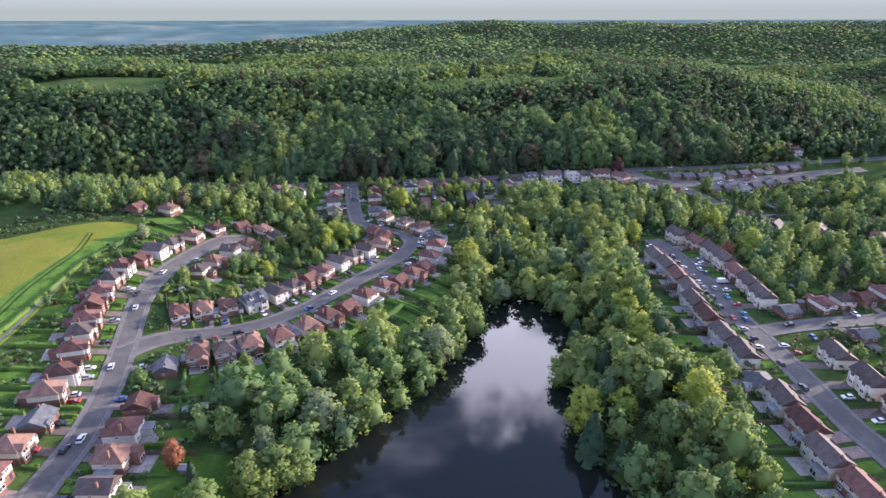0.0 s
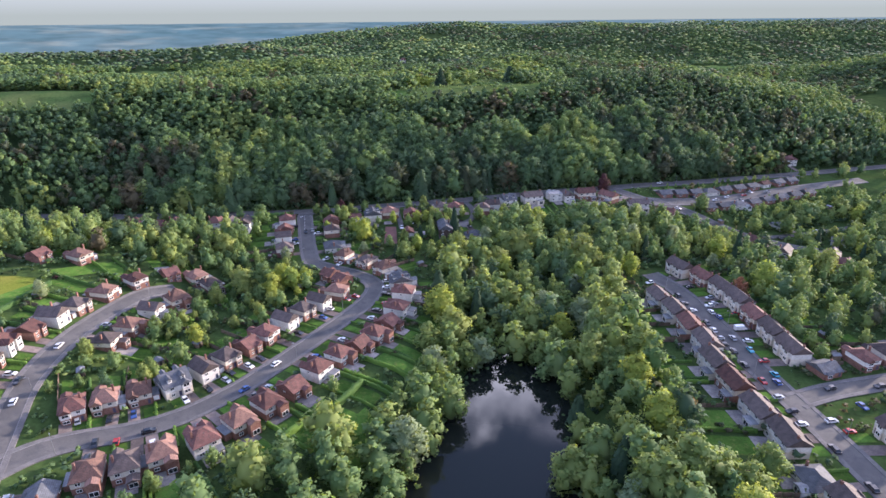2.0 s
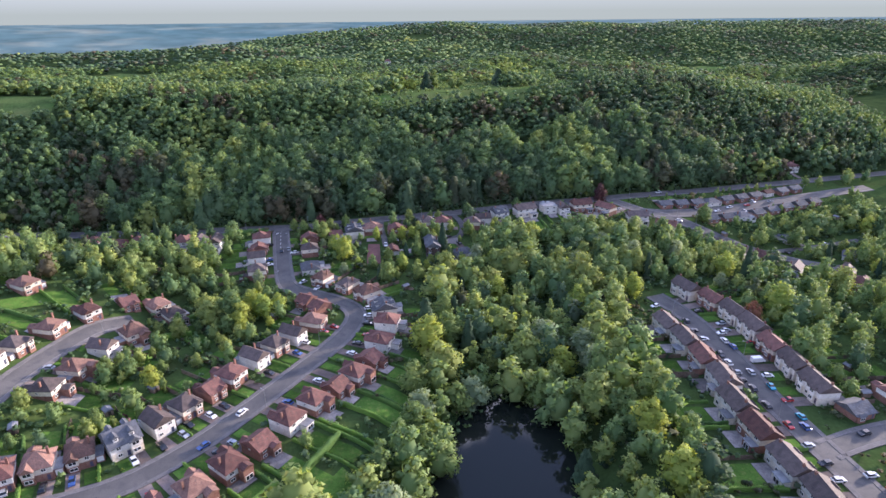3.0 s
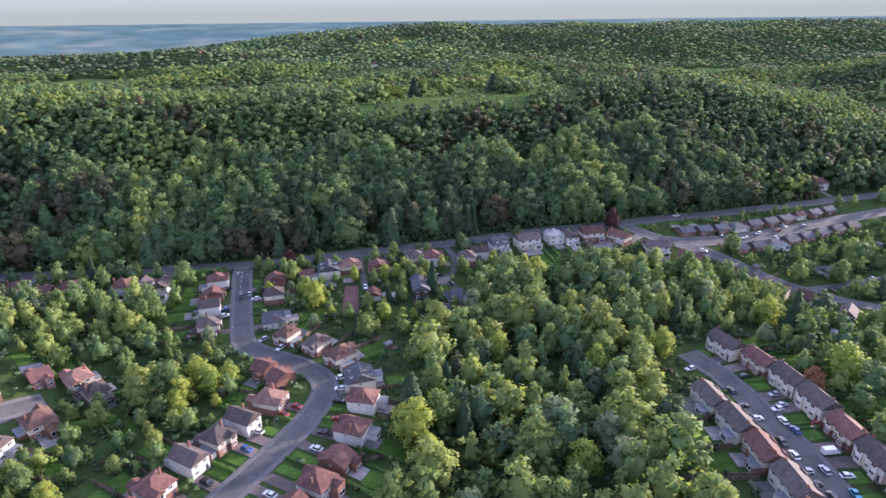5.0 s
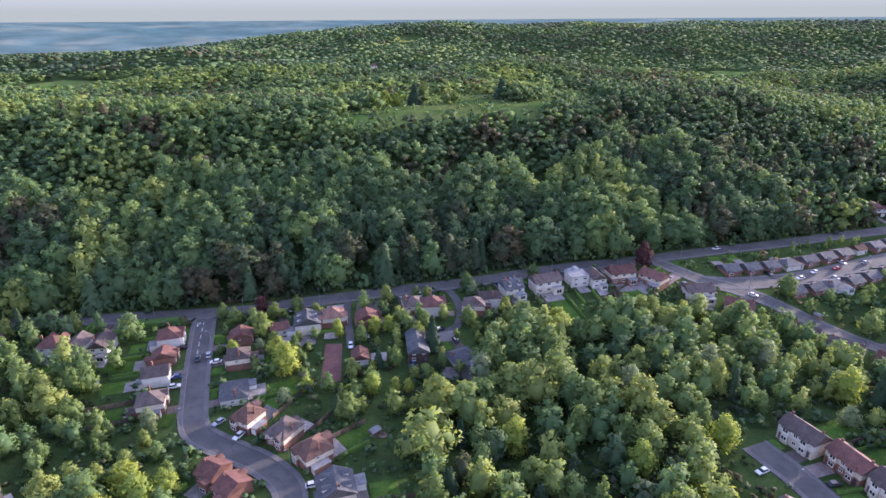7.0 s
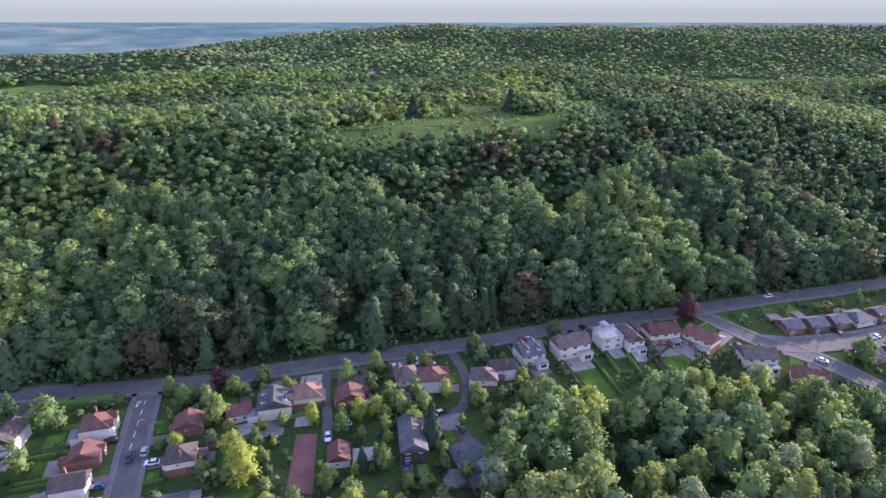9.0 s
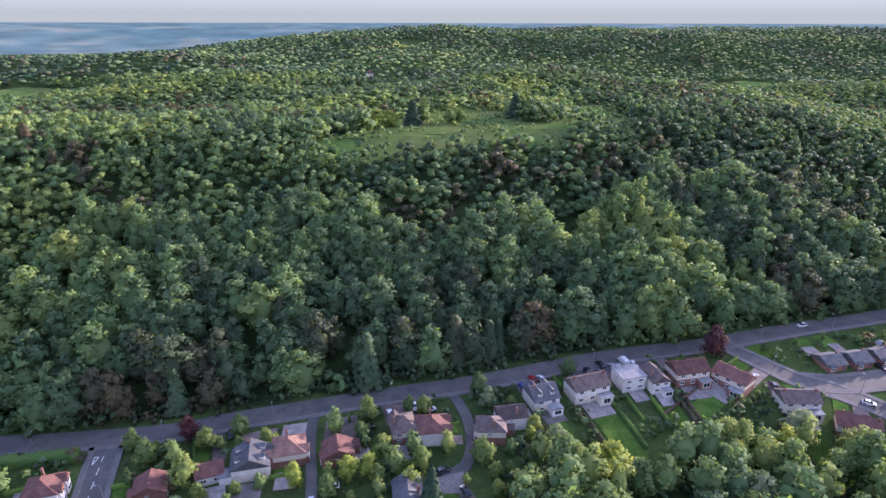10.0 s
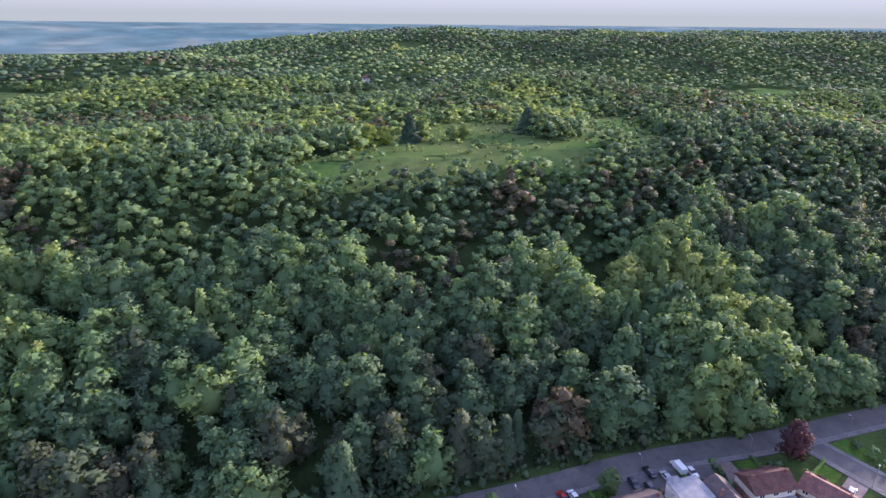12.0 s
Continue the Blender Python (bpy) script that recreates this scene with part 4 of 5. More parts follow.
def broad_crown(lobes, leaves, leaf, low=0.1, wide=0.36, top=1.0):
    """A lumpy crown for a tree one metre high: boughs set round an egg-shaped heart, clad in ragged leaf sprays, with gaps between them."""
    c, r = [], []
    lean = rng.uniform(-0.05, 0.05, 2)
    for i in range(lobes):
        ang = i * 2.4 + rng.uniform(-0.6, 0.6)
        h = (i + 0.5) / lobes
        girth = math.sqrt(max(0.04, 1 - (1.9 * h - 0.78) ** 2)) * (1.08 - 0.3 * h)
        rad = wide * 0.7 * girth * rng.uniform(0.72, 1.08)
        rr = wide * rng.uniform(0.26, 0.42) * (1.15 - 0.4 * h)
        c.append((rad * math.cos(ang) + lean[0] * h, rad * math.sin(ang) + lean[1] * h, low + rr * 0.6 + (top - low - rr * 1.5) * h ** 0.9 + rng.uniform(-0.04, 0.04)))
        r.append(rr)
    c, r = np.array(c), np.array(r)
    heart = np.array((0, 0, low + 0.38 * (top - low)))
    V, F, N, base = [], [], [], 0

    def soft(p, d):
        q = (p - heart) * (1, 1, 0.6)
        n = 0.42 * d + 0.58 * q / np.linalg.norm(q, axis=1)[:, None]
        return n / np.linalg.norm(n, axis=1)[:, None]

    core = 0.64 if leaves > 200 else 0.92
    if lobes > 8:
        v = heart + EGG_V * (wide * 0.5, wide * 0.5, 0.34 * (top - low)) * rng.uniform(0.85, 1.1, (len(EGG_V), 1))
        V.append(v)
        N.append(soft(v, EGG_V))
        F.append(EGG_F)
        base = len(v)
    for ci, ri in zip(c, r):
        v = ci + ICO_V * ri * core * rng.uniform(0.8, 1.15, (len(ICO_V), 1)) * (1, 1, 1.05)
        V.append(v)
        N.append(soft(v, ICO_V))
        F.append(ICO_F + base)
        base += len(v)
    if leaves:
        pick = rng.choice(lobes, leaves * 3, p=r ** 1.7 / (r ** 1.7).sum())
        d = rng.normal(0, 1, (leaves * 3, 3)) + (0, 0, 0.3)
        d /= np.linalg.norm(d, axis=1)[:, None]
        p = c[pick] + d * r[pick][:, None] * rng.uniform(0.72, 1.22, (leaves * 3, 1)) * (1, 1, 1.1)
        dist = np.linalg.norm(p[:, None] - c[None], axis=2) / r[None]
        dist[np.arange(len(p)), pick] = 9
        keep = np.where(dist.min(1) > 0.85)[0][:leaves]
        v, f = leaf_sprays(p[keep], d[keep] + (0, 0, 0.35), leaf, 0.75)
        V.append(v)
        dd = soft(p[keep], d[keep]) + rng.normal(0, 0.26 if leaves > 100 else 0.1, (len(keep), 3))
        N.append(np.repeat(dd / np.linalg.norm(dd, axis=1)[:, None], 3, axis=0))
        F.append(f + base)
    return np.concatenate(V), np.concatenate(F), np.concatenate(N)


def fir_crown(tiers, per, leaves, leaf, wide=0.2):
    """A conifer: drooping tiers of boughs round a spire."""
    V, F, base = [], [], 0
    for i in range(tiers):
        z = 0.1 + 0.85 * i / tiers
        rad = wide * (1 - i / tiers) ** 0.8 + 0.015
        for k in range(per):
            ang = 2 * math.pi * (k + 0.5 * (i % 2)) / per + rng.uniform(-0.2, 0.2)
            rr = rad * rng.uniform(0.75, 1.15)
            tip = np.array((rr * math.cos(ang), rr * math.sin(ang), z - 0.04))
            side = np.array((-math.sin(ang), math.cos(ang), 0)) * rad * 0.5
            root = np.array((0, 0, z + 0.07))
            V.append(np.array([root, tip + side * 0.7, tip * (1.12, 1.12, 1) - (0, 0, 0.02), tip - side * 0.7, (root + tip) / 2 + (0, 0, 0.035)]))
            F.append(np.array([[0, 4, 1], [1, 4, 2], [2, 4, 3], [3, 4, 0]]) + base)
            base += 5
    h = rng.uniform(0.08, 0.97, leaves)
    ang = rng.uniform(0, 6.283, leaves)
    rad = (wide * (1 - h) ** 0.8 + 0.02) * rng.uniform(0.7, 1.1, leaves)
    p = np.stack([rad * np.cos(ang), rad * np.sin(ang), h], -1)
    d = np.stack([np.cos(ang), np.sin(ang), np.full(leaves, 0.5)], -1)
    v, f = leaf_sprays(p, d, leaf, 0.5)
    V.append(v)
    F.append(f + base)
    V = np.concatenate(V)
    N = np.column_stack([V[:, 0], V[:, 1], 0.35 * np.hypot(V[:, 0], V[:, 1]) + 0.02]) + rng.normal(0, 0.02, V.shape)
    return V, np.concatenate(F), N / np.linalg.norm(N, axis=1)[:, None]


def trunk_mesh(limbs, spread_r=0.2, top=0.62, r=0.022):
    bm = bmesh.new()
    tube(bm, (0, 0, -0.08), (0.01, 0, 0.28), r * 1.25, r, 7)
    tube(bm, (0.01, 0, 0.28), (0, 0.01, top), r, r * 0.4, 7)
    for k in range(limbs):
        ang = 2.4 * k + 0.3
        z = 0.24 + 0.06 * k
        tube(bm, (0, 0, z), (spread_r * math.cos(ang), spread_r * math.sin(ang), z + 0.2), r * 0.55, r * 0.15, 5)
    me = bpy.data.meshes.new("trunk")
    bm.to_mesh(me)
    bm.free()
    me.materials.append(M_BARK)
    return me


TRUNKS = [trunk_mesh(5), trunk_mesh(4, 0.17)]
FIR_TRUNK = trunk_mesh(0, 0.1, 0.9, 0.014)


def crown_set(name, n, mat, maker):
    out = []
    for _ in range(n):
        v, f, nn = maker()
        out.append(mesh_tris(name, v, f, [mat], normals=nn))
    return out


def mid_crown():
    return broad_crown(17, 960, 0.03, 0.06, 0.36)


CROWNS = {
    "broad": crown_set("crown", 6, M_LEAF, mid_crown),
    "lime": crown_set("crown", 3, M_LIME, mid_crown),
    "pale": crown_set("crown", 2, M_PALE, mid_crown),
    "copper": crown_set("crown", 1, M_COPPER, mid_crown),
    "rust": crown_set("crown", 1, M_RUST, mid_crown),
    "tall": crown_set("crown", 2, M_LEAF, lambda: broad_crown(14, 760, 0.026, 0.05, 0.2)),
    "fir": crown_set("crown", 3, M_FIR, lambda: fir_crown(11, 9, 330, 0.04)),
}
TREE_LABELS = {
    "broad": "leafy green deciduous tree with a rounded crown", "lime": "bright yellow-green deciduous tree in full leaf", "pale": "silvery pale-green willow-like tree",
    "copper": "tree with dark purple copper leaves", "rust": "small tree with rust-brown leaves", "tall": "tall narrow green tree", "fir": "dark green conifer with a pointed crown",
}
TREES = []
REST = []
TINTS = {"broad": 0.82, "lime": 0.97, "pale": 0.85, "tall": 0.5, "fir": 0.2, "copper": 0.0, "rust": 0.0}


def tree(kind, x, y, h, spread_k=1.0):
    root = tagged(new("tree"), TREE_LABELS[kind], "tree", "single trees")
    root.matrix_basis = Matrix.LocRotScale((x, y, gz(x, y) - 0.1), Euler((0, 0, rng.uniform(0, 6.28))), (h * spread_k, h * spread_k, h))
    share("trunk", FIR_TRUNK if kind == "fir" else TRUNKS[int(rng.integers(2))], root, Matrix())
    cs = CROWNS[kind]
    share("crown", cs[int(rng.integers(len(cs)))], root, Matrix())
    TREES.append((x, y, h * 0.36 * spread_k))


# single trees that stand out
for kind, x, y, h, k in (
    ("lime", 81, 228, 15, 1.15), ("pale", 60, 174, 14, 1.1), ("broad", 104, 184, 13, 1.2), ("broad", 99, 163, 12, 1.2), ("broad", -44, 139, 13, 1.2), ("broad", -107, 174, 8, 1.0), ("pale", -157, 287, 9, 1.0),
    ("lime", -27, 375, 15, 1.0), ("broad", -4, 351, 11, 1.1), ("broad", -71, 316, 16, 1.4), ("lime", -58, 318, 12, 1.4), ("lime", -64, 325, 11, 1.3), ("broad", -79, 312, 14, 1.3), ("lime", -66, 311, 12, 1.3), ("lime", -52, 322, 10, 1.2), ("broad", -84, 321, 12, 1.2), ("broad", 22, 313, 14, 1.0), ("lime", 50, 339, 15, 1.1), ("broad", 72, 381, 18, 1.3),
    ("pale", 96, 360, 15, 0.9), ("broad", 133, 395, 16, 1.2), ("pale", 155, 372, 14, 1.1), ("lime", 115, 330, 14, 1.0), ("lime", 172, 350, 15, 1.1), ("lime", 174, 306, 17, 1.3), ("lime", 17, 279, 12, 1.1),
    ("fir", 13, 300, 19, 1.3), ("fir", 30, 291, 17, 1.0), ("fir", 181, 345, 20, 0.8), ("fir", 27, 388, 16, 1.0), ("tall", 172, 362, 16, 0.9), ("rust", 158, 300, 11, 1.1), ("copper", 137, 449, 14, 1.0), ("copper", -44, 417, 9, 1.1),
    ("lime", 10, 400, 8, 1.1), ("lime", -31, 384, 11, 1.1), ("broad", -59, 414, 8, 1.0), ("broad", -40, 399, 12, 0.9), ("broad", 46, 433, 9, 1.0), ("pale", 48, 426, 8, 1.1), ("broad", 79, 440, 9, 1.0), ("broad", 43, 403, 10, 1.1), ("broad", 9, 423, 9, 1.1),
    ("lime", 80, 398, 13, 1.2), ("broad", 118, 405, 14, 1.2), ("pale", 147, 411, 10, 1.5), ("broad", 160, 402, 13, 1.2), ("broad", 198, 424, 13, 1.1), ("broad", 242, 395, 14, 1.2), ("copper", -71, 175, 6, 1.0), ("rust", -79, 136, 10, 0.9), ("fir", -71, 130, 10, 1.0), ("rust", 94, 215, 8, 1.1), ("fir", 33, 656, 17, 1.9), ("tall", 39, 661, 18, 1.8), ("fir", 106, 682, 17, 2.0), ("tall", 113, 684, 18, 1.9), ("broad", 58, 662, 10, 1.4), ("broad", 65, 667, 10, 1.3), ("lime", 10, 646, 13, 1.5), ("lime", 0, 641, 12, 1.5), ("lime", 18, 649, 11, 1.4),
):
    tree(kind, x, y, h, k)


COURT = ((-15, 371), (-7.5, 371), (-8.5, 393), (-15, 393))
LAWN_ZONE_2 = ((-92, 143), (-62, 146), (-52, 121), (-82, 118))
LAWN_ZONE = ((-54, 206), (-32, 240), (-14, 268), (-2, 266), (2, 242), (-11, 219), (-34, 199))


def scatter(poly, gap, kinds, h0, h1, clear_house=7.0, clear_road=3.0, chance=1.0, single=0.0, pack=0.62, k0=0.85, k1=1.2):
    """Trees at uneven spacing over a stretch of the plan, clear of roads, houses and water."""
    xs, ys = [p[0] for p in poly], [p[1] for p in poly]
    y = min(ys)
    while y < max(ys):
        x = min(xs)
        while x < max(xs):
            px, py = x + rng.uniform(-0.48, 0.48) * gap, y + rng.uniform(-0.48, 0.48) * gap
            x += gap
            if rng.random() > chance or inside_dist(px, py, poly) > 0:
                continue
            h = rng.uniform(h0, h1)
            if inside_dist(px, py, LAKE) < 1.0 or road_gap(px, py) < clear_road + h * 0.1 or house_gap(px, py) < clear_house or inside_dist(px, py, FIELD) < 2:
                continue
            if inside_dist(px, py, COURT) < 4 or min(inside_dist(px, py, LAWN_ZONE), inside_dist(px, py, LAWN_ZONE_2)) < 0 and rng.random() < 0.96:
                continue
            if any((px - tx) ** 2 + (py - ty) ** 2 < (pack * (tr + h * 0.3)) ** 2 for tx, ty, tr in TREES):
                continue
            kind, k = str(rng.choice(kinds)), rng.uniform(k0, k1)
            if rng.random() < single:
                tree(kind, px, py, h, k)
            else:
                TREES.append((px, py, h * 0.36 * k))
                REST.append((px, py, h, k, TINTS[kind] + rng.normal(0, 0.12)))
        y += gap * 0.9


MIX = ["broad"] * 10 + ["lime", "tall", "pale"]
scatter(((-88, 118), (-66, 170), (-40, 194), (-18, 218), (1, 248), (10, 277), (25, 268), (40, 262), (20, 235), (8, 205), (-14, 170), (-40, 146), (-60, 120), (-60, 95), (-90, 95)), 8.0, MIX, 12, 19, 11, single=0.42, pack=0.5, k0=1.0, k1=1.5)
scatter(((40, 260), (10, 285), (12, 330), (20, 350), (45, 375), (60, 400), (140, 412), (165, 395), (160, 375), (135, 350), (108, 335), (103, 295), (95, 270), (93, 200), (92, 160), (98, 120), (95, 80), (60, 80), (45, 140), (46, 190), (54, 245)), 8.4, MIX + ["fir"], 11, 20, 11, 4, single=0.38, pack=0.5, k0=0.95, k1=1.45)
scatter(((-128, 225), (-118, 215), (-80, 240), (-45, 300), (-48, 345), (-62, 360), (-90, 360), (-100, 330), (-112, 300), (-122, 262)), 7.4, MIX, 5, 10, 8, 4, 0.85, 0.45)
scatter(((-260, 330), (-180, 310), (-150, 335), (-95, 335), (-85, 400), (-90, 410), (-300, 402)), 7.4, ["broad"] * 6 + ["fir", "tall", "lime"], 8, 15, 9, 4, 0.92, 0.12)
scatter(((160, 260), (160, 345), (185, 375), (225, 340), (262, 400), (340, 430), (350, 250), (220, 262)), 8.5, MIX + ["fir", "fir"], 8, 16, 9, 4, 0.85, 0.12)
scatter(((-60, 385), (-60, 412), (-30, 420), (60, 430), (70, 410), (40, 370), (20, 355), (-10, 352), (-30, 362)), 6.5, MIX + ["fir", "lime"], 4, 10, 6.8, 2.2, 0.9, 0.6)
scatter(((-175, 110), (-180, 200), (-158, 280), (-140, 300), (-150, 250), (-140, 180), (-136, 110)), 9.0, MIX, 4, 7, 8, 3, 0.5, 0.3)
scatter(((-95, 130), (-90, 190), (-60, 205), (-20, 255), (0, 280), (-10, 250), (-40, 190), (-60, 150), (-62, 110)), 9.0, MIX, 5, 9, 9, 3, 0.5, 0.35)
scatter(((160, 130), (160, 210), (240, 245), (300, 250), (300, 150)), 11.0, MIX, 5, 10, 9, 4, 0.7)
scatter(((165, 425), (190, 440), (300, 470), (340, 480), (340, 440), (230, 405), (215, 400)), 7.5, MIX, 3.5, 9, 6.5, 3, 0.75, pack=0.45)
scatter(((212, 398), (228, 374), (262, 362), (330, 396), (345, 440), (300, 432), (245, 418)), 7.5, MIX + ["fir"], 8, 15, 8, 4, 0.9, pack=0.5, k0=1.0, k1=1.5)
scatter(((165, 455), (200, 466), (300, 488), (300, 474), (200, 455)), 6.0, MIX, 2.5, 6, 6.5, 2.5, 0.6, pack=0.45)
scatter(((125, 336), (140, 346), (172, 346), (200, 378), (186, 408), (165, 396), (150, 366)), 7.5, MIX, 8, 14, 8, 4)
scatter(((160, 245), (160, 262), (230, 275), (300, 290), (300, 262), (220, 262)), 8.5, MIX, 6, 11, 8, 4, 0.8)
scatter(((262, 480), (300, 500), (380, 520), (380, 470), (300, 455)), 10.0, MIX, 8, 15, 9, 4, 0.7)

# ---------------------------------------------------------------- woods on the hill
def forest(name, label, templates, pts, heights, widths, tints):
    V, F, T, N, base = [], [], [], [], 0
    which = rng.integers(0, len(templates), len(pts))
    ang = rng.uniform(0, 6.283, len(pts))
    for k, (tv, tf, tn) in enumerate(templates):
        s = np.where(which == k)[0]
        if not len(s):
            continue
        ca, sa = np.cos(ang[s])[:, None], np.sin(ang[s])[:, None]
        h, w = heights[s][:, None], widths[s][:, None]
        x = (tv[None, :, 0] * ca - tv[None, :, 1] * sa) * w + pts[s, 0][:, None]
        y = (tv[None, :, 0] * sa + tv[None, :, 1] * ca) * w + pts[s, 1][:, None]
        z = tv[None, :, 2] * h + pts[s, 2][:, None]
        V.append(np.stack([x, y, z], -1).reshape(-1, 3))
        N.append(np.stack([tn[None, :, 0] * ca - tn[None, :, 1] * sa, tn[None, :, 0] * sa + tn[None, :, 1] * ca, np.broadcast_to(tn[None, :, 2], x.shape)], -1).reshape(-1, 3))
        F.append((tf[None] + (np.arange(len(s)) * len(tv))[:, None, None]).reshape(-1, 3) + base)
        T.append(np.repeat(tints[s], len(tv)))
        base += len(s) * len(tv)
    me = mesh_tris(name, np.concatenate(V), np.concatenate(F), [M_WOOD], tint=np.concatenate(T), normals=np.concatenate(N))
    return tagged(new(name, me), label, "woodland", kind="stuff")


def wood_points(x0, x1, y0, y1, gap, d0, d1):
    xs, ys = np.meshgrid(np.arange(x0, x1, gap), np.arange(y0, y1, gap * 0.88))
    xs = xs + (np.arange(len(ys)) % 2)[:, None] * gap / 2
    px = (xs + rng.uniform(-0.4, 0.4, xs.shape) * gap).ravel()
    py = (ys + rng.uniform(-0.4, 0.4, ys.shape) * gap).ravel()
    d = past_main(px, py)
    # the belts of wood run into one another along a wavering line
    d = d + ss(40, 70, d) * (12 * np.sin(px / 37) + 9 * np.sin(px / 15 + py / 29))
    ok = (d > d0) & (d <= d1)
    for poly, grow in ((CLEARING, 2), (CLEARING_2, 2), (HILL_FIELD, 2), (TOP_FIELD, 4), (GLADE, 1), (MEADOW_A, 4), (MEADOW_B, 4), (MEADOW_C, 4), (MEADOW_D, 4)):
        ok &= inside_dist(px, py, poly) > grow - (rng.uniform(0, 10, px.shape) if poly is CLEARING or poly is CLEARING_2 else 0)
    for hx, hy in ((310, 508), (-8, 1056)):
        ok &= np.hypot(px - hx, py - hy) > 13
    ok &= np.abs(px - 10) < 0.8 * py + 45
    px, py = px[ok], py[ok]
    return np.stack([px, py, ground(px, py) - 0.3], -1)


def patchy(pts, scale, off):
    return np.array([noise.noise(Vector((p[0] * scale + off, p[1] * scale, off))) for p in pts])


def grow(name, label, templates, pts, h0, h1, w_ratio=1.0, mixed=0.17):
    n = len(pts)
    p1, p2 = patchy(pts, 0.012, 3.1), patchy(pts, 0.035, 9.7)
    h = np.clip(h0 + (h1 - h0) * (0.5 + 0.45 * p2 + rng.normal(0, 0.22, n)), h0 * 0.7, h1 * 1.15)
    t = np.clip(0.5 + 0.3 * p1 + 0.25 * p2 + rng.normal(0, mixed, n), 0.12, 1)
    # blocks of plantation and open birch at a larger scale
    t = np.clip(t + 0.2 * np.sign(patchy(pts, 0.006, 40.2)) * (np.abs(patchy(pts, 0.006, 40.2)) > 0.12), 0.12, 1)
    # a few groves of brown-tipped pine
    pine = (patchy(pts, 0.02, 21.3) > 0.33) & (rng.random(n) < 0.4)
    t = np.where(pine, rng.uniform(0.0, 0.12, n), t)
    return forest(name, label, templates, pts, h, h * w_ratio * rng.uniform(0.85, 1.2, n), t)


HI = [broad_crown(13, 680, 0.032, 0.08) for _ in range(6)] + [broad_crown(12, 600, 0.029, 0.05, 0.27) for _ in range(3)] + [fir_crown(10, 8, 260, 0.045, 0.18)]
MD = [broad_crown(6, 170, 0.052, 0.08) for _ in range(5)] + [broad_crown(5, 160, 0.047, 0.04, 0.27) for _ in range(3)] + [fir_crown(6, 7, 90, 0.06, 0.2)]
LO = [broad_crown(3, 52, 0.085) for _ in range(5)] + [broad_crown(3, 48, 0.075, 0.05, 0.3) for _ in range(2)] + [fir_crown(5, 5, 30, 0.09, 0.22)]
FAR = [broad_crown(2, 0, 0.2, 0.1, 0.5) for _ in range(6)]
near_wood = wood_points(-420, 480, 400, 640, 8.8, 5.4, 85)
mid = (near_wood[:, 0] > -190) & (near_wood[:, 0] < 250)
grow("woodland", "dense green deciduous wood climbing the hill above the road", HI, near_wood[mid], 13, 22, 1.24)
grow("woodland", "green wood on the lower slope of the valley side", MD, near_wood[~mid], 13, 20, 1.05)
grow("woodland", "mixed green wood on the upper hillside", MD, wood_points(-420, 480, 400, 900, 8.6, 85, 235), 9, 15.5, 1.45, 0.14)
grow("woodland", "wood on the plateau of the hill", LO, wood_points(-800, 1000, 500, 1300, 12.0, 235, 560), 8, 12.5, 2.1, 0.12)
grow("woodland", "far wood covering the long ridge", FAR, wood_points(-1500, 2100, 900, 2500, 16.0, 560, 1360), 8.5, 13, 2.2, 0.1)
left_wood = wood_points(-520, -255, 230, 412, 9.0, -200, 8)
grow("woodland", "dark wood beyond the crop field", LO, left_wood[inside_dist(left_wood[:, 0], left_wood[:, 1], FIELD) > 3], 9, 15)
grow("woodland_fringe", "low bushes along the edge of the wood", [broad_crown(4, 70, 0.12, 0.0, 0.5) for _ in range(4)], wood_points(-300, 330, 405, 520, 3.4, 4.2, 10), 2.8, 7.5)
rest = np.array(REST)
forest("valley_trees", "crowded green trees round the lake and behind the gardens", [broad_crown(11, 380, 0.039, 0.06) for _ in range(6)] + [broad_crown(9, 380, 0.034, 0.05, 0.24) for _ in range(2)], np.column_stack([rest[:, :2], ground(rest[:, 0], rest[:, 1]) - 0.2]), rest[:, 2], rest[:, 2] * rest[:, 3], np.clip(rest[:, 4], 0.02, 1))
SCRUB = [broad_crown(2, 24, 0.15, 0.0, 0.5) for _ in range(5)]
heath = np.column_stack([rng.uniform(-30, 210, 1500), rng.uniform(575, 800, 1500)])
inner = np.minimum(inside_dist(heath[:, 0], heath[:, 1], CLEARING), inside_dist(heath[:, 0], heath[:, 1], CLEARING_2))
heath = heath[(inner < 3) & (rng.random(len(heath)) < np.where(inner > -8, 0.85, 0.34))]
grow("clearing_scrub", "scattered green bushes and bracken in the hill clearing", SCRUB, np.column_stack([heath, ground(heath[:, 0], heath[:, 1])]), 1.0, 4.4, 1.7)


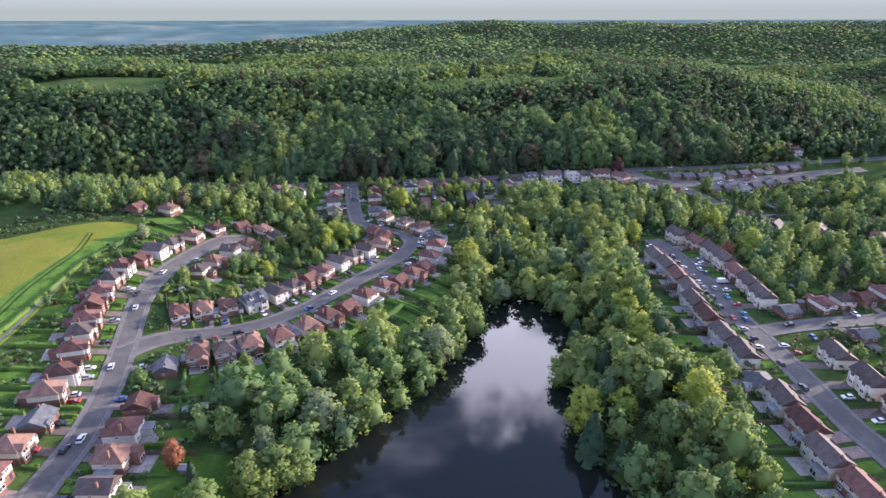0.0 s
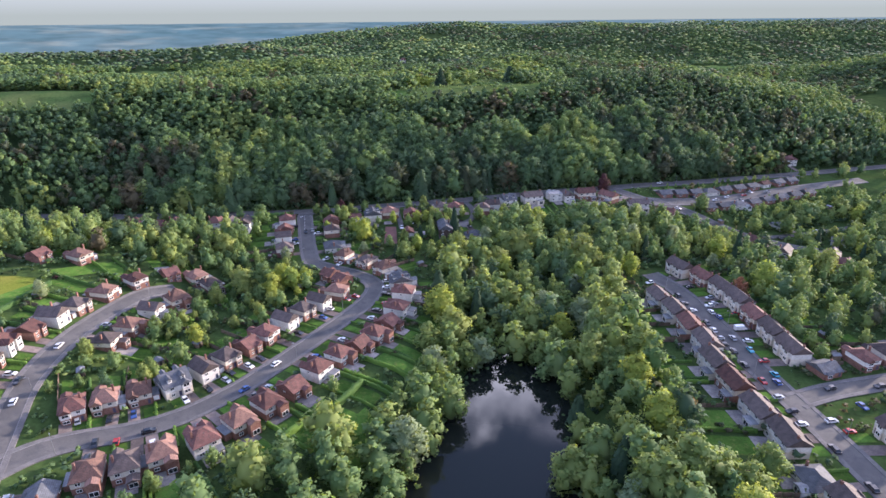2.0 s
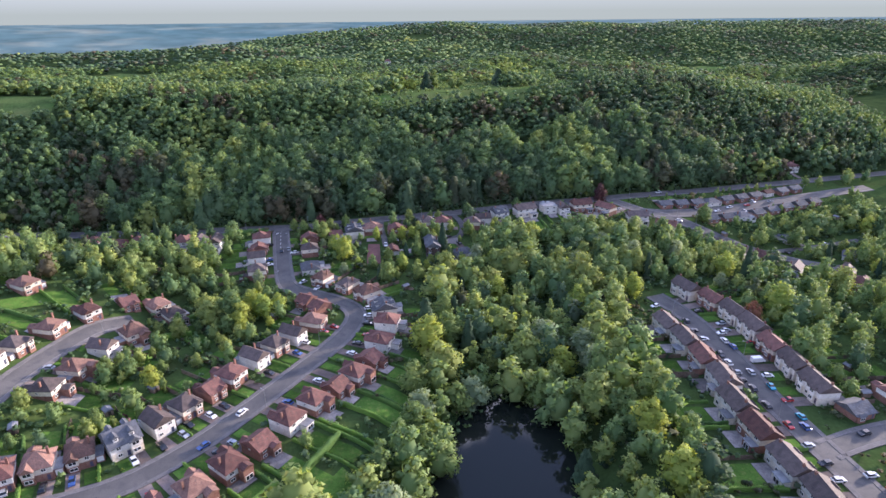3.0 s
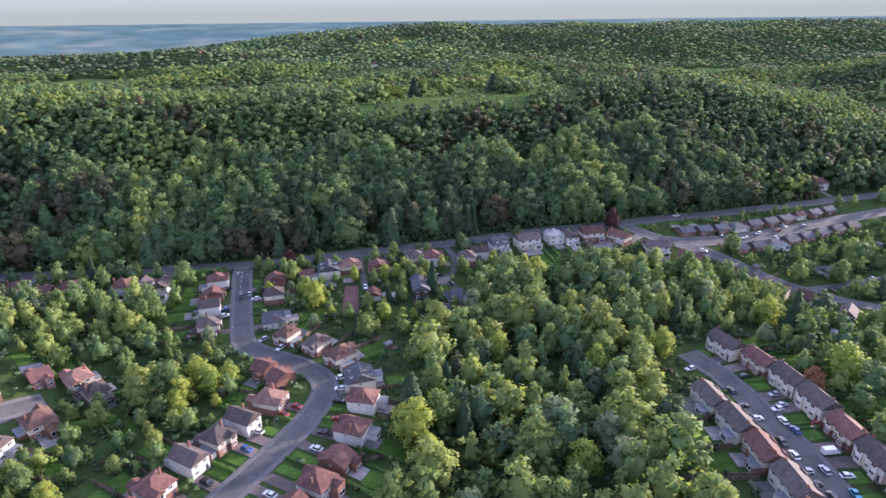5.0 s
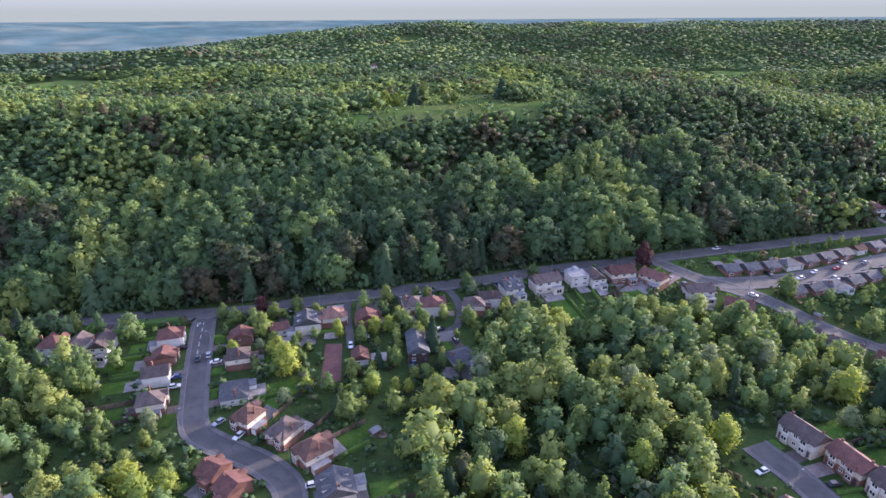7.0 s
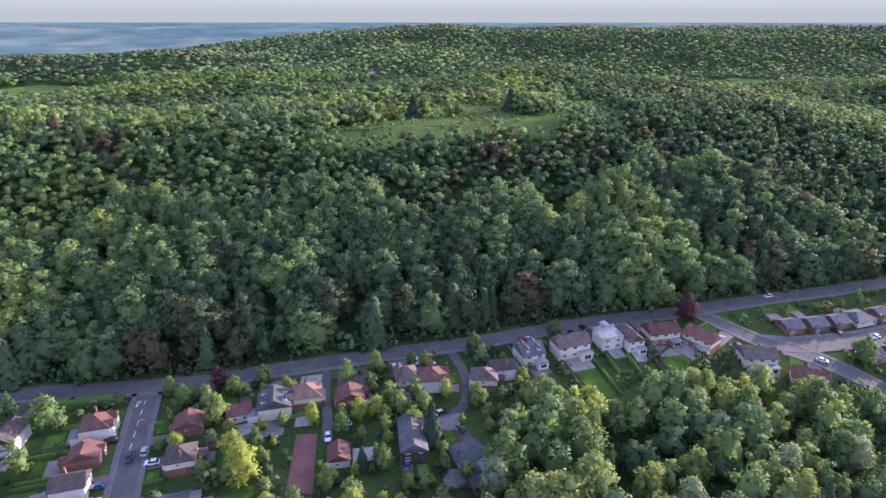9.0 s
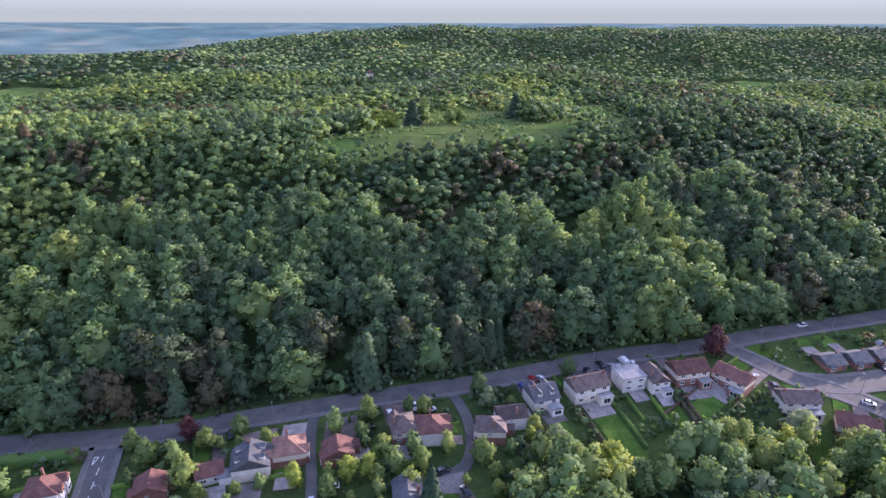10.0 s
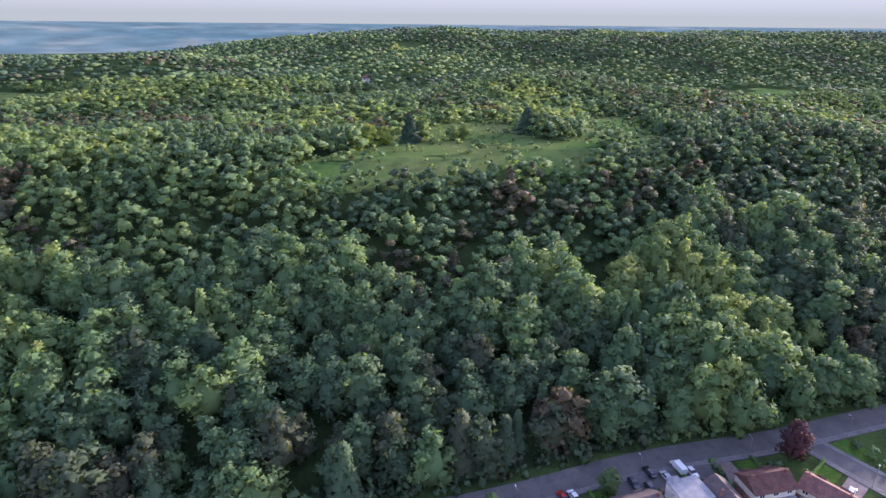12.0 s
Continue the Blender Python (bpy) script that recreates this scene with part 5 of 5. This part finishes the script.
# ---------------------------------------------------------------- cars
def car(label, mat, length=4.3, width=1.8, height=1.48, van=False):
    """A parked car, nose towards +x."""
    root = tagged(new("car"), label, "van" if van else "car", "parked cars")
    hl, hw = length / 2, width / 2
    if van:
        prof = [(-hl, 0.35), (-hl, height * 0.97), (hl - 1.5, height), (hl - 0.75, 1.15), (hl - 0.05, 0.95), (hl, 0.35)]
    else:
        prof = [(-hl, 0.38), (-hl + 0.05, 0.85), (-hl + 0.5, 0.95), (hl - 1.25, 0.95), (hl - 0.25, 0.8), (hl, 0.55), (hl - 0.05, 0.3), (-hl + 0.2, 0.28)]
    bm = bmesh.new()
    rings = []
    for y, k in ((-hw, 0.93), (-hw + 0.12, 1.0), (hw - 0.12, 1.0), (hw, 0.93)):
        rings.append([bm.verts.new((x * (0.985 if k < 1 else 1), y, 0.3 + (z - 0.3) * k)) for x, z in prof])
    n = len(prof)
    for a, b in zip(rings, rings[1:]):
        for k in range(n):
            bm.faces.new((a[k], a[(k + 1) % n], b[(k + 1) % n], b[k]))
    bm.faces.new(rings[0])
    bm.faces.new(rings[-1][::-1])
    part("body", bm, mat, root)
    if not van:
        lo = [(-hl + 0.3, 0.92), (hl - 1.15, 0.92)]
        up = [(-hl + 0.85, height - 0.04), (hl - 1.95, height - 0.04)]
        wl_, wu = hw - 0.06, hw - 0.26
        pts = [(x, s * w, z) for (x, z), w in ((lo[0], wl_), (lo[1], wl_), (up[1], wu), (up[0], wu)) for s in (-1, 1)]
        bm = bmesh.new()
        solid(bm, pts, [(0, 2, 4, 6), (1, 7, 5, 3), (2, 3, 5, 4), (6, 7, 1, 0), (4, 5, 7, 6), (0, 1, 3, 2)])
        part("cabin_glass", bm, M_GLASS, root, "dark glass cabin")
        bm = bmesh.new()
        box(bm, up[0][0] - 0.04, up[1][0] + 0.06, -wu - 0.02, wu + 0.02, height - 0.05, height)
        part("roof_panel", bm, mat, root)
    else:
        bm = bmesh.new()
        solid(bm, [(hl - 1.42, -hw + 0.15, height - 0.08), (hl - 1.42, hw - 0.15, height - 0.08), (hl - 0.78, hw - 0.15, 1.22), (hl - 0.78, -hw + 0.15, 1.22), (hl - 1.36, -hw + 0.15, height - 0.03), (hl - 1.36, hw - 0.15, height - 0.03), (hl - 0.72, hw - 0.15, 1.26), (hl - 0.72, -hw + 0.15, 1.26)], [(0, 3, 2, 1), (4, 5, 6, 7), (0, 1, 5, 4), (2, 3, 7, 6), (1, 2, 6, 5), (3, 0, 4, 7)])
        part("windscreen", bm, M_GLASS, root, "dark glass windscreen")
    for x in (-hl + 0.8, hl - 0.85):
        for s in (-1, 1):
            bm = bmesh.new()
            tube(bm, (x, s * (hw - 0.2), 0.32), (x, s * (hw + 0.01), 0.32), 0.32, 0.32, 10)
            part("wheel", bm, M_TYRE, root, "black tyred wheel")
    return root


P_WHITE, P_SILVER, P_BLACK, P_BLUE, P_RED, P_TEAL = (paint("car_paint", c, 0.25, 0.1, 0.6) for c in ((0.75, 0.75, 0.74), (0.4, 0.42, 0.44), (0.02, 0.021, 0.025), (0.05, 0.1, 0.28), (0.4, 0.03, 0.025), (0.03, 0.3, 0.42)))
CARS = {
    "w": car("white hatchback car parked on the asphalt", P_WHITE), "s": car("silver hatchback car parked beside the road", P_SILVER), "k": car("black saloon car parked near a house", P_BLACK, 4.6, 1.82, 1.45),
    "b": car("dark blue car parked beside the road", P_BLUE, 4.2), "r": car("red hatchback car parked by the kerb", P_RED, 4.0), "t": car("teal blue small car parked by kerb", P_TEAL, 3.9), "v": car("white delivery van parked in the road", P_WHITE, 5.4, 2.0, 2.3, True),
}
LOT_1 = (
    ("w", -133, 254), ("w", -131, 222), ("k", -135, 232), ("w", -121, 182), ("w", -127, 179), ("s", -125, 174), ("b", -109, 165), ("w", -111, 145), ("w", -124, 164), ("r", -122, 161), ("k", -120, 150), ("r", -121, 138), ("k", -113, 140),
    ("r", -93, 208), ("k", -100, 219), ("w", -79, 229), ("k", -73, 235), ("s", -68, 240), ("w", -52, 250), ("k", -85, 213), ("s", -109, 217), ("k", -68, 245), ("b", -60, 234), ("w", -62, 249), ("k", -99, 207),
)
LOT_2 = (
    ("b", 136, 231), ("k", 132, 194), ("w", 143, 171), ("k", 153, 226), ("w", 141, 208), ("r", 143, 202), ("k", 131, 177), ("w", 140, 292), ("k", 131, 276), ("w", 131, 270), ("s", 130, 263), ("k", 131, 253), ("v", 143, 270), ("r", 139, 245), ("k", 130, 243), ("w", 188, 235), ("k", 172, 226), ("b", 157, 215), ("k", 131, 214), ("w", 130, 207), ("w", 145, 158),
    ("r", 148, 283), ("b", 139, 281), ("t", 138, 253), ("k", 129, 258), ("w", 130, 288), ("s", 136, 263), ("k", 130, 304), ("k", 129, 295), ("w", 138, 286), ("s", 143, 294), ("w", 122, 319), ("s", 144, 300), ("t", 138, 236), ("r", 131, 232), ("s", 131, 222), ("w", 141, 260), ("k", 140, 312),
)
LOT_3 = (
    ("k", -62, 386), ("s", -58.5, 388), ("w", -66, 371), ("b", -67, 376), ("w", -37, 294), ("w", -38, 345), ("s", -46, 352), ("w", -12, 322), ("w", -12, 315), ("k", -12, 308), ("r", -12, 298), ("k", -34, 316), ("r", -30, 302), ("k", -70, 393), ("k", -54, 391), ("k", -32, 418), ("w", 24, 427), ("s", 29, 425), ("w", -5, 391), ("k", 31, 400),
    ("v", 102, 447), ("k", 93, 446), ("s", 97, 444), ("r", 66, 439), ("w", 69, 439), ("w", 187, 469), ("w", 182, 424), ("w", 0, 396), ("w", 105, 445), ("k", 87, 442), ("k", 91, 440), ("w", 215, 438), ("r", 240, 446), ("s", 260, 451), ("w", 226, 443), ("k", 200, 441), ("w", 247, 451), ("s", 234, 438), ("k", 232, 385), ("w", 262, 395),
)
first = {}


def park(kind, cx, cy, ang, z):
    if kind in first:
        copy_thing(CARS[kind], pose(cx, cy, z, 0, 0, ang))
    else:
        first[kind] = True
        CARS[kind].matrix_basis = pose(cx, cy, z, 0, 0, ang)


for kind, cx, cy in LOT_1 + LOT_2 + LOT_3:
    p, tan = nearest_road(cx, cy)
    ang = math.degrees(math.atan2(tan[1], tan[0]))
    away = road_gap(cx, cy)
    if away > 0.8:
        ang += 90
    ang += rng.uniform(-4, 4) + (180 if rng.random() < 0.5 else 0)
    park(kind, cx, cy, ang, gz(cx, cy) + (0.27 if away < 0.2 else 0.36))
TAKEN = np.array([c[1:] for c in LOT_1 + LOT_2 + LOT_3])
N_DRIVE = 0


# ---------------------------------------------------------------- gardens
LAWNS = []


def slab(cx, cy, u, v, along, across, w, l):
    """Four corners of a rectangle that starts at along and runs l further, in a house's own directions."""
    out = []
    for a, b in ((along, across - w / 2), (along, across + w / 2), (along + l, across + w / 2), (along + l, across - w / 2)):
        out.append((cx + u[0] * a + v[0] * b, cy + u[1] * a + v[1] * b))
    return tuple(out)


def hedge(p0, p1, wide, high, label):
    """A clipped hedge that follows the ground: a lumpy core under leaf sprays."""
    p0, p1 = np.array(p0, float), np.array(p1, float)
    ln = float(np.hypot(*(p1 - p0)))
    t = (p1 - p0) / ln
    nn = np.array((-t[1], t[0]))
    n = max(3, int(ln / 1.6))
    V, F = [], []
    ring = ((-0.5, 0.0), (-0.52, 0.7), (-0.3, 0.98), (0.3, 1.0), (0.52, 0.7), (0.5, 0.0))
    for i in range(n + 1):
        c = p0 + t * ln * i / n
        hh, ww = high * rng.uniform(0.85, 1.1), wide * rng.uniform(0.85, 1.1)
        for a, z in ring:
            q = c + nn * a * ww
            V.append((q[0], q[1], gz(q[0], q[1]) - 0.1 + z * hh))
    for i in range(n):
        for k in range(5):
            a = i * 6 + k
            F += [(a, a + 1, a + 7), (a, a + 7, a + 6)]
    for o in (0, n * 6):
        F += [(o, o + 1, o + 2), (o, o + 2, o + 3), (o, o + 3, o + 4), (o, o + 4, o + 5)]
    V, F = np.array(V), np.array(F)
    m = int(ln * 11)
    i = rng.uniform(0, 1, m)
    s = rng.integers(0, 3, m)
    a = np.where(s == 0, -0.5, np.where(s == 1, 0.5, rng.uniform(-0.5, 0.5, m))) * wide
    z = np.where(s == 2, 1.0, rng.uniform(0.2, 1.0, m)) * high
    c = p0[None] + t[None] * (ln * i)[:, None] + nn[None] * a[:, None]
    pts = np.column_stack([c, ground(c[:, 0], c[:, 1]) + z])
    nr = np.column_stack([nn[0] * np.sign(a) * (s < 2), nn[1] * np.sign(a) * (s < 2), (s == 2) + 0.3])
    lv, lf = leaf_sprays(pts, nr, 0.26, 0.5)
    me = mesh_tris("hedge", np.concatenate([V, lv]), np.concatenate([F, lf + len(V)]), [M_HEDGE])
    return tagged(new("hedge", me), label, "hedge", "garden hedges")


def fence(p0, p1, high=1.7):
    """A close-boarded fence, stepped along the ground."""
    p0, p1 = np.array(p0, float), np.array(p1, float)
    ln = float(np.hypot(*(p1 - p0)))
    n = max(1, int(ln / 3.0))
    ang = math.degrees(math.atan2(*(p1 - p0)[::-1]))
    root = tagged(new("fence"), "weathered timber panel fence between gardens", "fence")
    root.matrix_basis = pose(p0[0], p0[1], gz(*p0), 0, 0, ang)
    for i in range(n):
        q = p0 + (p1 - p0) * (i + 0.5) / n
        share("panel", FENCE_PANEL, root, pose(ln * (i + 0.5) / n, 0, gz(*q) - gz(*p0)))


bm = bmesh.new()
box(bm, -1.48, 1.48, -0.03, 0.03, -0.2, 1.7)
box(bm, -1.5, 1.5, -0.05, 0.05, 1.7, 1.76)
FENCE_PANEL = bpy.data.meshes.new("panel")
bm.to_mesh(FENCE_PANEL)
bm.free()
FENCE_PANEL.materials.append(M_FENCE)


def shed(x, y, ang):
    root = tagged(new("shed"), "small timber garden shed with a felt roof", "shed", "garden sheds")
    bm = bmesh.new()
    box(bm, -1.2, 1.2, -1.6, 1.6, -0.4, 1.9)
    part("wall", bm, M_FENCE, root)
    bm = bmesh.new()
    ridge_roof(bm, -1.4, 1.4, -1.8, 1.8, 1.95, 2.6, 0, "y", 0.08)
    part("roof", bm, M_FELT, root)
    bm = bmesh.new()
    box(bm, -0.45, 0.45, -1.66, -1.603, 0, 1.75)
    part("door", bm, M_TIMBER, root)
    root.matrix_basis = pose(x, y, gz(x, y) + 0.1, 0, 0, ang)
    return root


BUSH = {k: crown_set("shrub", 3, m, lambda: broad_crown(5, 150, 0.11, 0.0, 0.5)) for k, m in (("g", M_HEDGE), ("d", M_LEAF), ("y", M_LIME), ("c", M_COPPER), ("p", M_PALE))}
BUSH_LABEL = {"g": "rounded green garden shrub", "d": "dark green leafy garden shrub", "y": "bright yellow-green garden shrub", "c": "dark purple-leaved garden shrub", "p": "pale silvery garden shrub"}
n_bush = 0


def shrub(x, y, h):
    global n_bush
    if n_bush >= 130 or road_gap(x, y) < 2.2 or house_gap(x, y) < 5.4 or inside_dist(x, y, LAKE) < 2:
        return
    n_bush += 1
    k = str(rng.choice(list("gggdddyycp")))
    ob = tagged(new("shrub", BUSH[k][int(rng.integers(3))]), BUSH_LABEL[k], "shrub", "garden shrubs")
    ob.matrix_basis = Matrix.LocRotScale((x, y, gz(x, y) - 0.15), Euler((0, 0, rng.uniform(0, 6.28))), (h * rng.uniform(0.9, 1.5), h * rng.uniform(0.9, 1.5), h))


LONG = {(h[1], h[2]) for h in PLACES} | {(h[1], h[2]) for h in PLACES_3[:14]}
for i, (kind, hx, hy, turn, side) in enumerate(HOUSES):
    f = (side.x, side.y)
    b = (-side.x, -side.y)
    v = (-side.y, side.x)
    terr = kind in "FG"
    wide = 12.5 if terr else 9.2
    # how far the plot runs back before it meets a road, a house or the lake
    length = 0
    for k in range(2, 15 if (hx, hy) in LONG or terr else 9):
        qx, qy = hx + b[0] * (6 + 2 * k), hy + b[1] * (6 + 2 * k)
        others = np.hypot(H_XY[:, 0] - qx, H_XY[:, 1] - qy)
        others[i] = 99
        if others.min() < 9 or road_gap(qx, qy) < 3 or inside_dist(qx, qy, LAKE) < 9 or inside_dist(qx, qy, FIELD) < 3 or past_main(qx, qy) > -6:
            break
        length = 2 * k
    if length >= 6:
        if hx < 200 and rng.random() < 0.85:
            LAWNS.append(slab(hx, hy, b, v, 9.5, rng.uniform(-0.8, 0.8), wide * rng.uniform(0.55, 0.75), length * rng.uniform(0.5, 0.8)))
            drape("lawn", LAWNS[-1], M_LAWN, 0.16, "mown green back garden lawn", "lawn", 3.0)
        if hx < 200:
            LAWNS.append(slab(hx, hy, b, v, 4.0, rng.uniform(-1, 1), wide * rng.uniform(0.5, 0.85), rng.uniform(4.5, 7)))
            drape("patio", LAWNS[-1], M_PATIO, 0.24, "weathered paved patio behind a house", "patio", 2.5)
        for s in (() if hx > 172 else (-1, 1) if i % 2 == 0 else (1,)):
            q0 = (hx + b[0] * 6 + v[0] * s * wide / 2, hy + b[1] * 6 + v[1] * s * wide / 2)
            q1 = (q0[0] + b[0] * length, q0[1] + b[1] * length)
            near_lake = (hx, hy) in LONG
            if rng.random() < (0.9 if near_lake else 0.55):
                if not near_lake:
                    q1 = (q0[0] + b[0] * length * 0.7, q0[1] + b[1] * length * 0.7)
                hedge(q0, q1, rng.uniform(0.6, 1.1) * (1.15 if near_lake else 0.8), rng.uniform(1.1, 2.0), "clipped green hedge between back gardens")
            else:
                fence(q0, q1)
        for k in range(3 if hx < 170 else 1):
            a, c = rng.uniform(8, 6 + length), rng.choice((-1, 1)) * wide * rng.uniform(0.25, 0.48)
            shrub(hx + b[0] * a + v[0] * c, hy + b[1] * a + v[1] * c, rng.uniform(0.9, 2.6))
        if rng.random() < 0.22 and length > 10:
            shed(hx + b[0] * (5 + length) + v[0] * 2, hy + b[1] * (5 + length) + v[1] * 2, turn + rng.uniform(-5, 5))
    gap = road_gap(hx, hy) - 4.5 - 1.7
    if gap > 3 and gap < 16:
        s = 1 if i % 2 else -1
        LAWNS.append(slab(hx, hy, f, v, 4.6, s * wide * 0.26, wide * 0.4, gap + 0.4))
        drape("driveway", LAWNS[-1], M_DRIVE, 0.19, "paved driveway in front of a house", "driveway", 2.5)
        cx, cy = hx + f[0] * (7.2 + gap * 0.25) + v[0] * s * wide * 0.26, hy + f[1] * (7.2 + gap * 0.25) + v[1] * s * wide * 0.26
        if N_DRIVE < 34 and gap > 4.5 and i % 3 != 1 and np.hypot(TAKEN[:, 0] - cx, TAKEN[:, 1] - cy).min() > 5 and road_gap(cx, cy) > 2.6:
            N_DRIVE += 1
            park("wkskbwr"[i % 7], cx, cy, math.degrees(math.atan2(f[1], f[0])) + rng.uniform(-4, 4), gz(cx, cy) + 0.24)
        if gap > 4 and hx < 172:
            LAWNS.append(slab(hx, hy, f, v, 6.0, -s * wide * 0.25, wide * 0.38, gap - 2.0))
            drape("lawn", LAWNS[-1], M_LAWN, 0.16, "small mown front garden lawn", "lawn", 3.0)
            q0 = slab(hx, hy, f, v, 4.6, -s * wide * 0.48, 0.1, gap)
            if rng.random() < 0.55:
                hedge(q0[0], q0[3], 0.8, rng.uniform(0.9, 1.5), "low clipped hedge beside a front garden")
            shrub(hx + f[0] * (5.5 + gap * 0.6) - v[0] * s * wide * 0.4, hy + f[1] * (5.5 + gap * 0.6) - v[1] * s * wide * 0.4, rng.uniform(0.8, 1.7))

for dx in (0.0, 2.2):
    ribbon("wheel_track", curve_points(((-171 - dx, 150), (-172 - dx, 180), (-174 - dx, 204), (-176 - dx, 222), (-176 - dx, 241), (-176 - dx, 262), (-182 - dx, 285))), -0.4, 0.4, 0.2, M_GRASS, "dark wheel track through the crop", "wheel track")
ribbon("field_path", curve_points(((-161.5, 170), (-163.5, 189), (-165.5, 211), (-167, 232), (-169, 250))), -0.6, 0.6, 0.2, M_PATH, "pale trodden path along the field edge", "path")
drape("games_court", COURT, M_COURT, 0.2, "faded red garden games court", "court", 3.0)
for p0, p1, w, h in (((-96, 410), (-74, 412), 4.0, 3.0), ((-96, 410), (-103, 396), 3.5, 2.8), ((-30, 215), (-18, 236), 2.0, 2.4), ((-42, 205), (-34, 216), 2.0, 2.4), ((-92, 318), (-75, 330), 2.2, 2.2), ((-100, 302), (-86, 306), 2.0, 2.0), ((-166, 185), (-168, 250), 1.2, 1.5), ((-168, 250), (-160, 300), 1.5, 1.8)):
    hedge(p0, p1, w, h, "bright green overgrown hedge beside gardens")
for poly, mat, label in (
    (((-29, 409.5), (-18.5, 411), (-18.5, 420.5), (-29, 418.5)), M_DRIVE, "brick-paved front yard with parked cars"), (((-17, 413.5), (-9.8, 414), (-9.8, 422.5), (-17, 421.5)), M_PATIO, "pale gravel front yard"),
    (((-4, 411.5), (6, 412), (6, 425), (-4, 423)), M_DRIVE, "brown paved yard before a house"), (((17, 420.5), (26, 421), (26, 430), (17, 429)), M_DRIVE, "paved parking yard beside the road"),
    (((24, 393), (37, 393), (37, 400), (28, 398)), M_PATIO, "pale concrete yard behind houses"), (((29, 372), (46, 374), (46, 379), (30, 379)), M_PATIO, "grey concrete yard near gardens"),
    (((-27, 392), (-19, 393), (-19, 399), (-27, 398.5)), M_PATIO, "stone patio below a house"), (((-16, 396), (-10, 396.5), (-10, 402.5), (-16, 402)), M_PATIO, "pale patio behind a house"),
):
    LAWNS.append(poly)
    drape("yard", poly, mat, 0.27, label, "yard", 2.5)
drape("forecourt", ((80, 438), (112, 444), (112, 449.2), (82, 444.5)), M_ROAD, 0.2, "asphalt forecourt before the terrace", "forecourt", 3.0)
drape("grass_verge", ((150.5, 453), (160, 456), (165, 448), (157, 446)), M_LAWN, 0.16, "mown green verge at the junction", "verge", 3.0)
drape("grass_verge", ((176, 436), (188, 438), (190, 430), (180, 431)), M_LAWN, 0.16, "mown green verge beside the road", "verge", 3.0)
for poly in (((-20, 186), (-30, 200), (-16, 222), (-6, 210)), ((-89, 141), (-65, 143), (-56, 124), (-81, 121)), ((-70, 352), (-62, 352), (-62, 362), (-70, 362)), ((-96, 300), (-84, 303), (-86, 314), (-96, 312)), ((150, 388), (160, 392), (172, 380), (164, 372)), ((-160, 306), (-140, 322), (-150, 328), (-168, 312))):
    LAWNS.append(poly)
    drape("lawn", poly, M_LAWN, 0.18, "wide mown green garden lawn", "lawn", 3.0)


# low growth wherever gardens are neither lawn, paving nor building
scrub = np.column_stack([rng.uniform(-230, 320, 16000), rng.uniform(110, 460, 16000)])
sx, sy = scrub[:, 0], scrub[:, 1]
rgap = np.array([road_gap(x, y) for x, y in scrub])
hgap = np.array([house_gap(x, y) for x, y in scrub])
keep = (rgap > 3.2) & (hgap > 6.4) & (inside_dist(sx, sy, LAKE) > 1) & (inside_dist(sx, sy, FIELD) > 1) & (past_main(sx, sy) < -7) & (np.abs(sx) < 0.82 * sy + 30)
for poly in LAWNS + [COURT]:
    keep &= inside_dist(sx, sy, poly) > 0.7
for kind, cx, cy in LOT_1 + LOT_2 + LOT_3:
    keep &= np.hypot(sx - cx, sy - cy) > 3.2
scrub = scrub[keep][:4400]
grow("garden_shrubbery", "mixed garden bushes and undergrowth between the houses", SCRUB, np.column_stack([scrub, ground(scrub[:, 0], scrub[:, 1])]), 1.4, 4.6, 1.35)


bare = tagged(new("bare_tree"), "leafless small tree with a round seat", "tree")
bare.matrix_basis = Matrix.LocRotScale((7.7, 343, gz(7.7, 343)), None, (8, 8, 8))
share("trunk", trunk_mesh(9, 0.3, 0.9, 0.012), bare, Matrix())
bm = bmesh.new()
bmesh.ops.create_cone(bm, cap_ends=True, segments=12, radius1=0.2, radius2=0.2, depth=0.012)
for v in bm.verts:
    v.co.z += 0.055
part("seat", bm, M_FENCE, bare, "round timber tree seat")


# ---------------------------------------------------------------- street lamps
def street_lamp():
    root = tagged(new("street_lamp"), "slim grey steel street lamp post", "street lamp", "street lamps")
    bm = bmesh.new()
    tube(bm, (0, 0, -0.3), (0, 0, 1.2), 0.1, 0.1, 8)
    tube(bm, (0, 0, 1.2), (0, 0, 6.8), 0.07, 0.05, 8)
    part("pole", bm, M_POLE, root)
    bm = bmesh.new()
    tube(bm, (0, 0, 6.75), (1.0, 0, 7.0), 0.04, 0.03, 6)
    part("arm", bm, M_POLE, root)
    bm = bmesh.new()
    box(bm, 0.9, 1.5, -0.12, 0.12, 6.95, 7.1)
    part("lantern", bm, M_RIM, root)
    return root


lamp = street_lamp()
fresh = True
for key in ("main", "west", "mid", "estate", "close", "crescent"):
    line, half = ROADS[key]
    for k in range(6, len(line) - 4, 12):
        t = line[k + 1] - line[k]
        t = t / np.hypot(*t)
        s = 1 if (k // 12) % 2 else -1
        if key == "main":
            s = -1
        x, y = line[k][0] - t[1] * s * (half + 1.2), line[k][1] + t[0] * s * (half + 1.2)
        if abs(x) > 320:
            continue
        m = pose(x, y, gz(x, y) + 0.33, 0, 0, math.degrees(math.atan2(line[k][1] - y, line[k][0] - x)))
        if fresh:
            lamp.matrix_basis, fresh = m, False
        else:
            copy_thing(lamp, m)
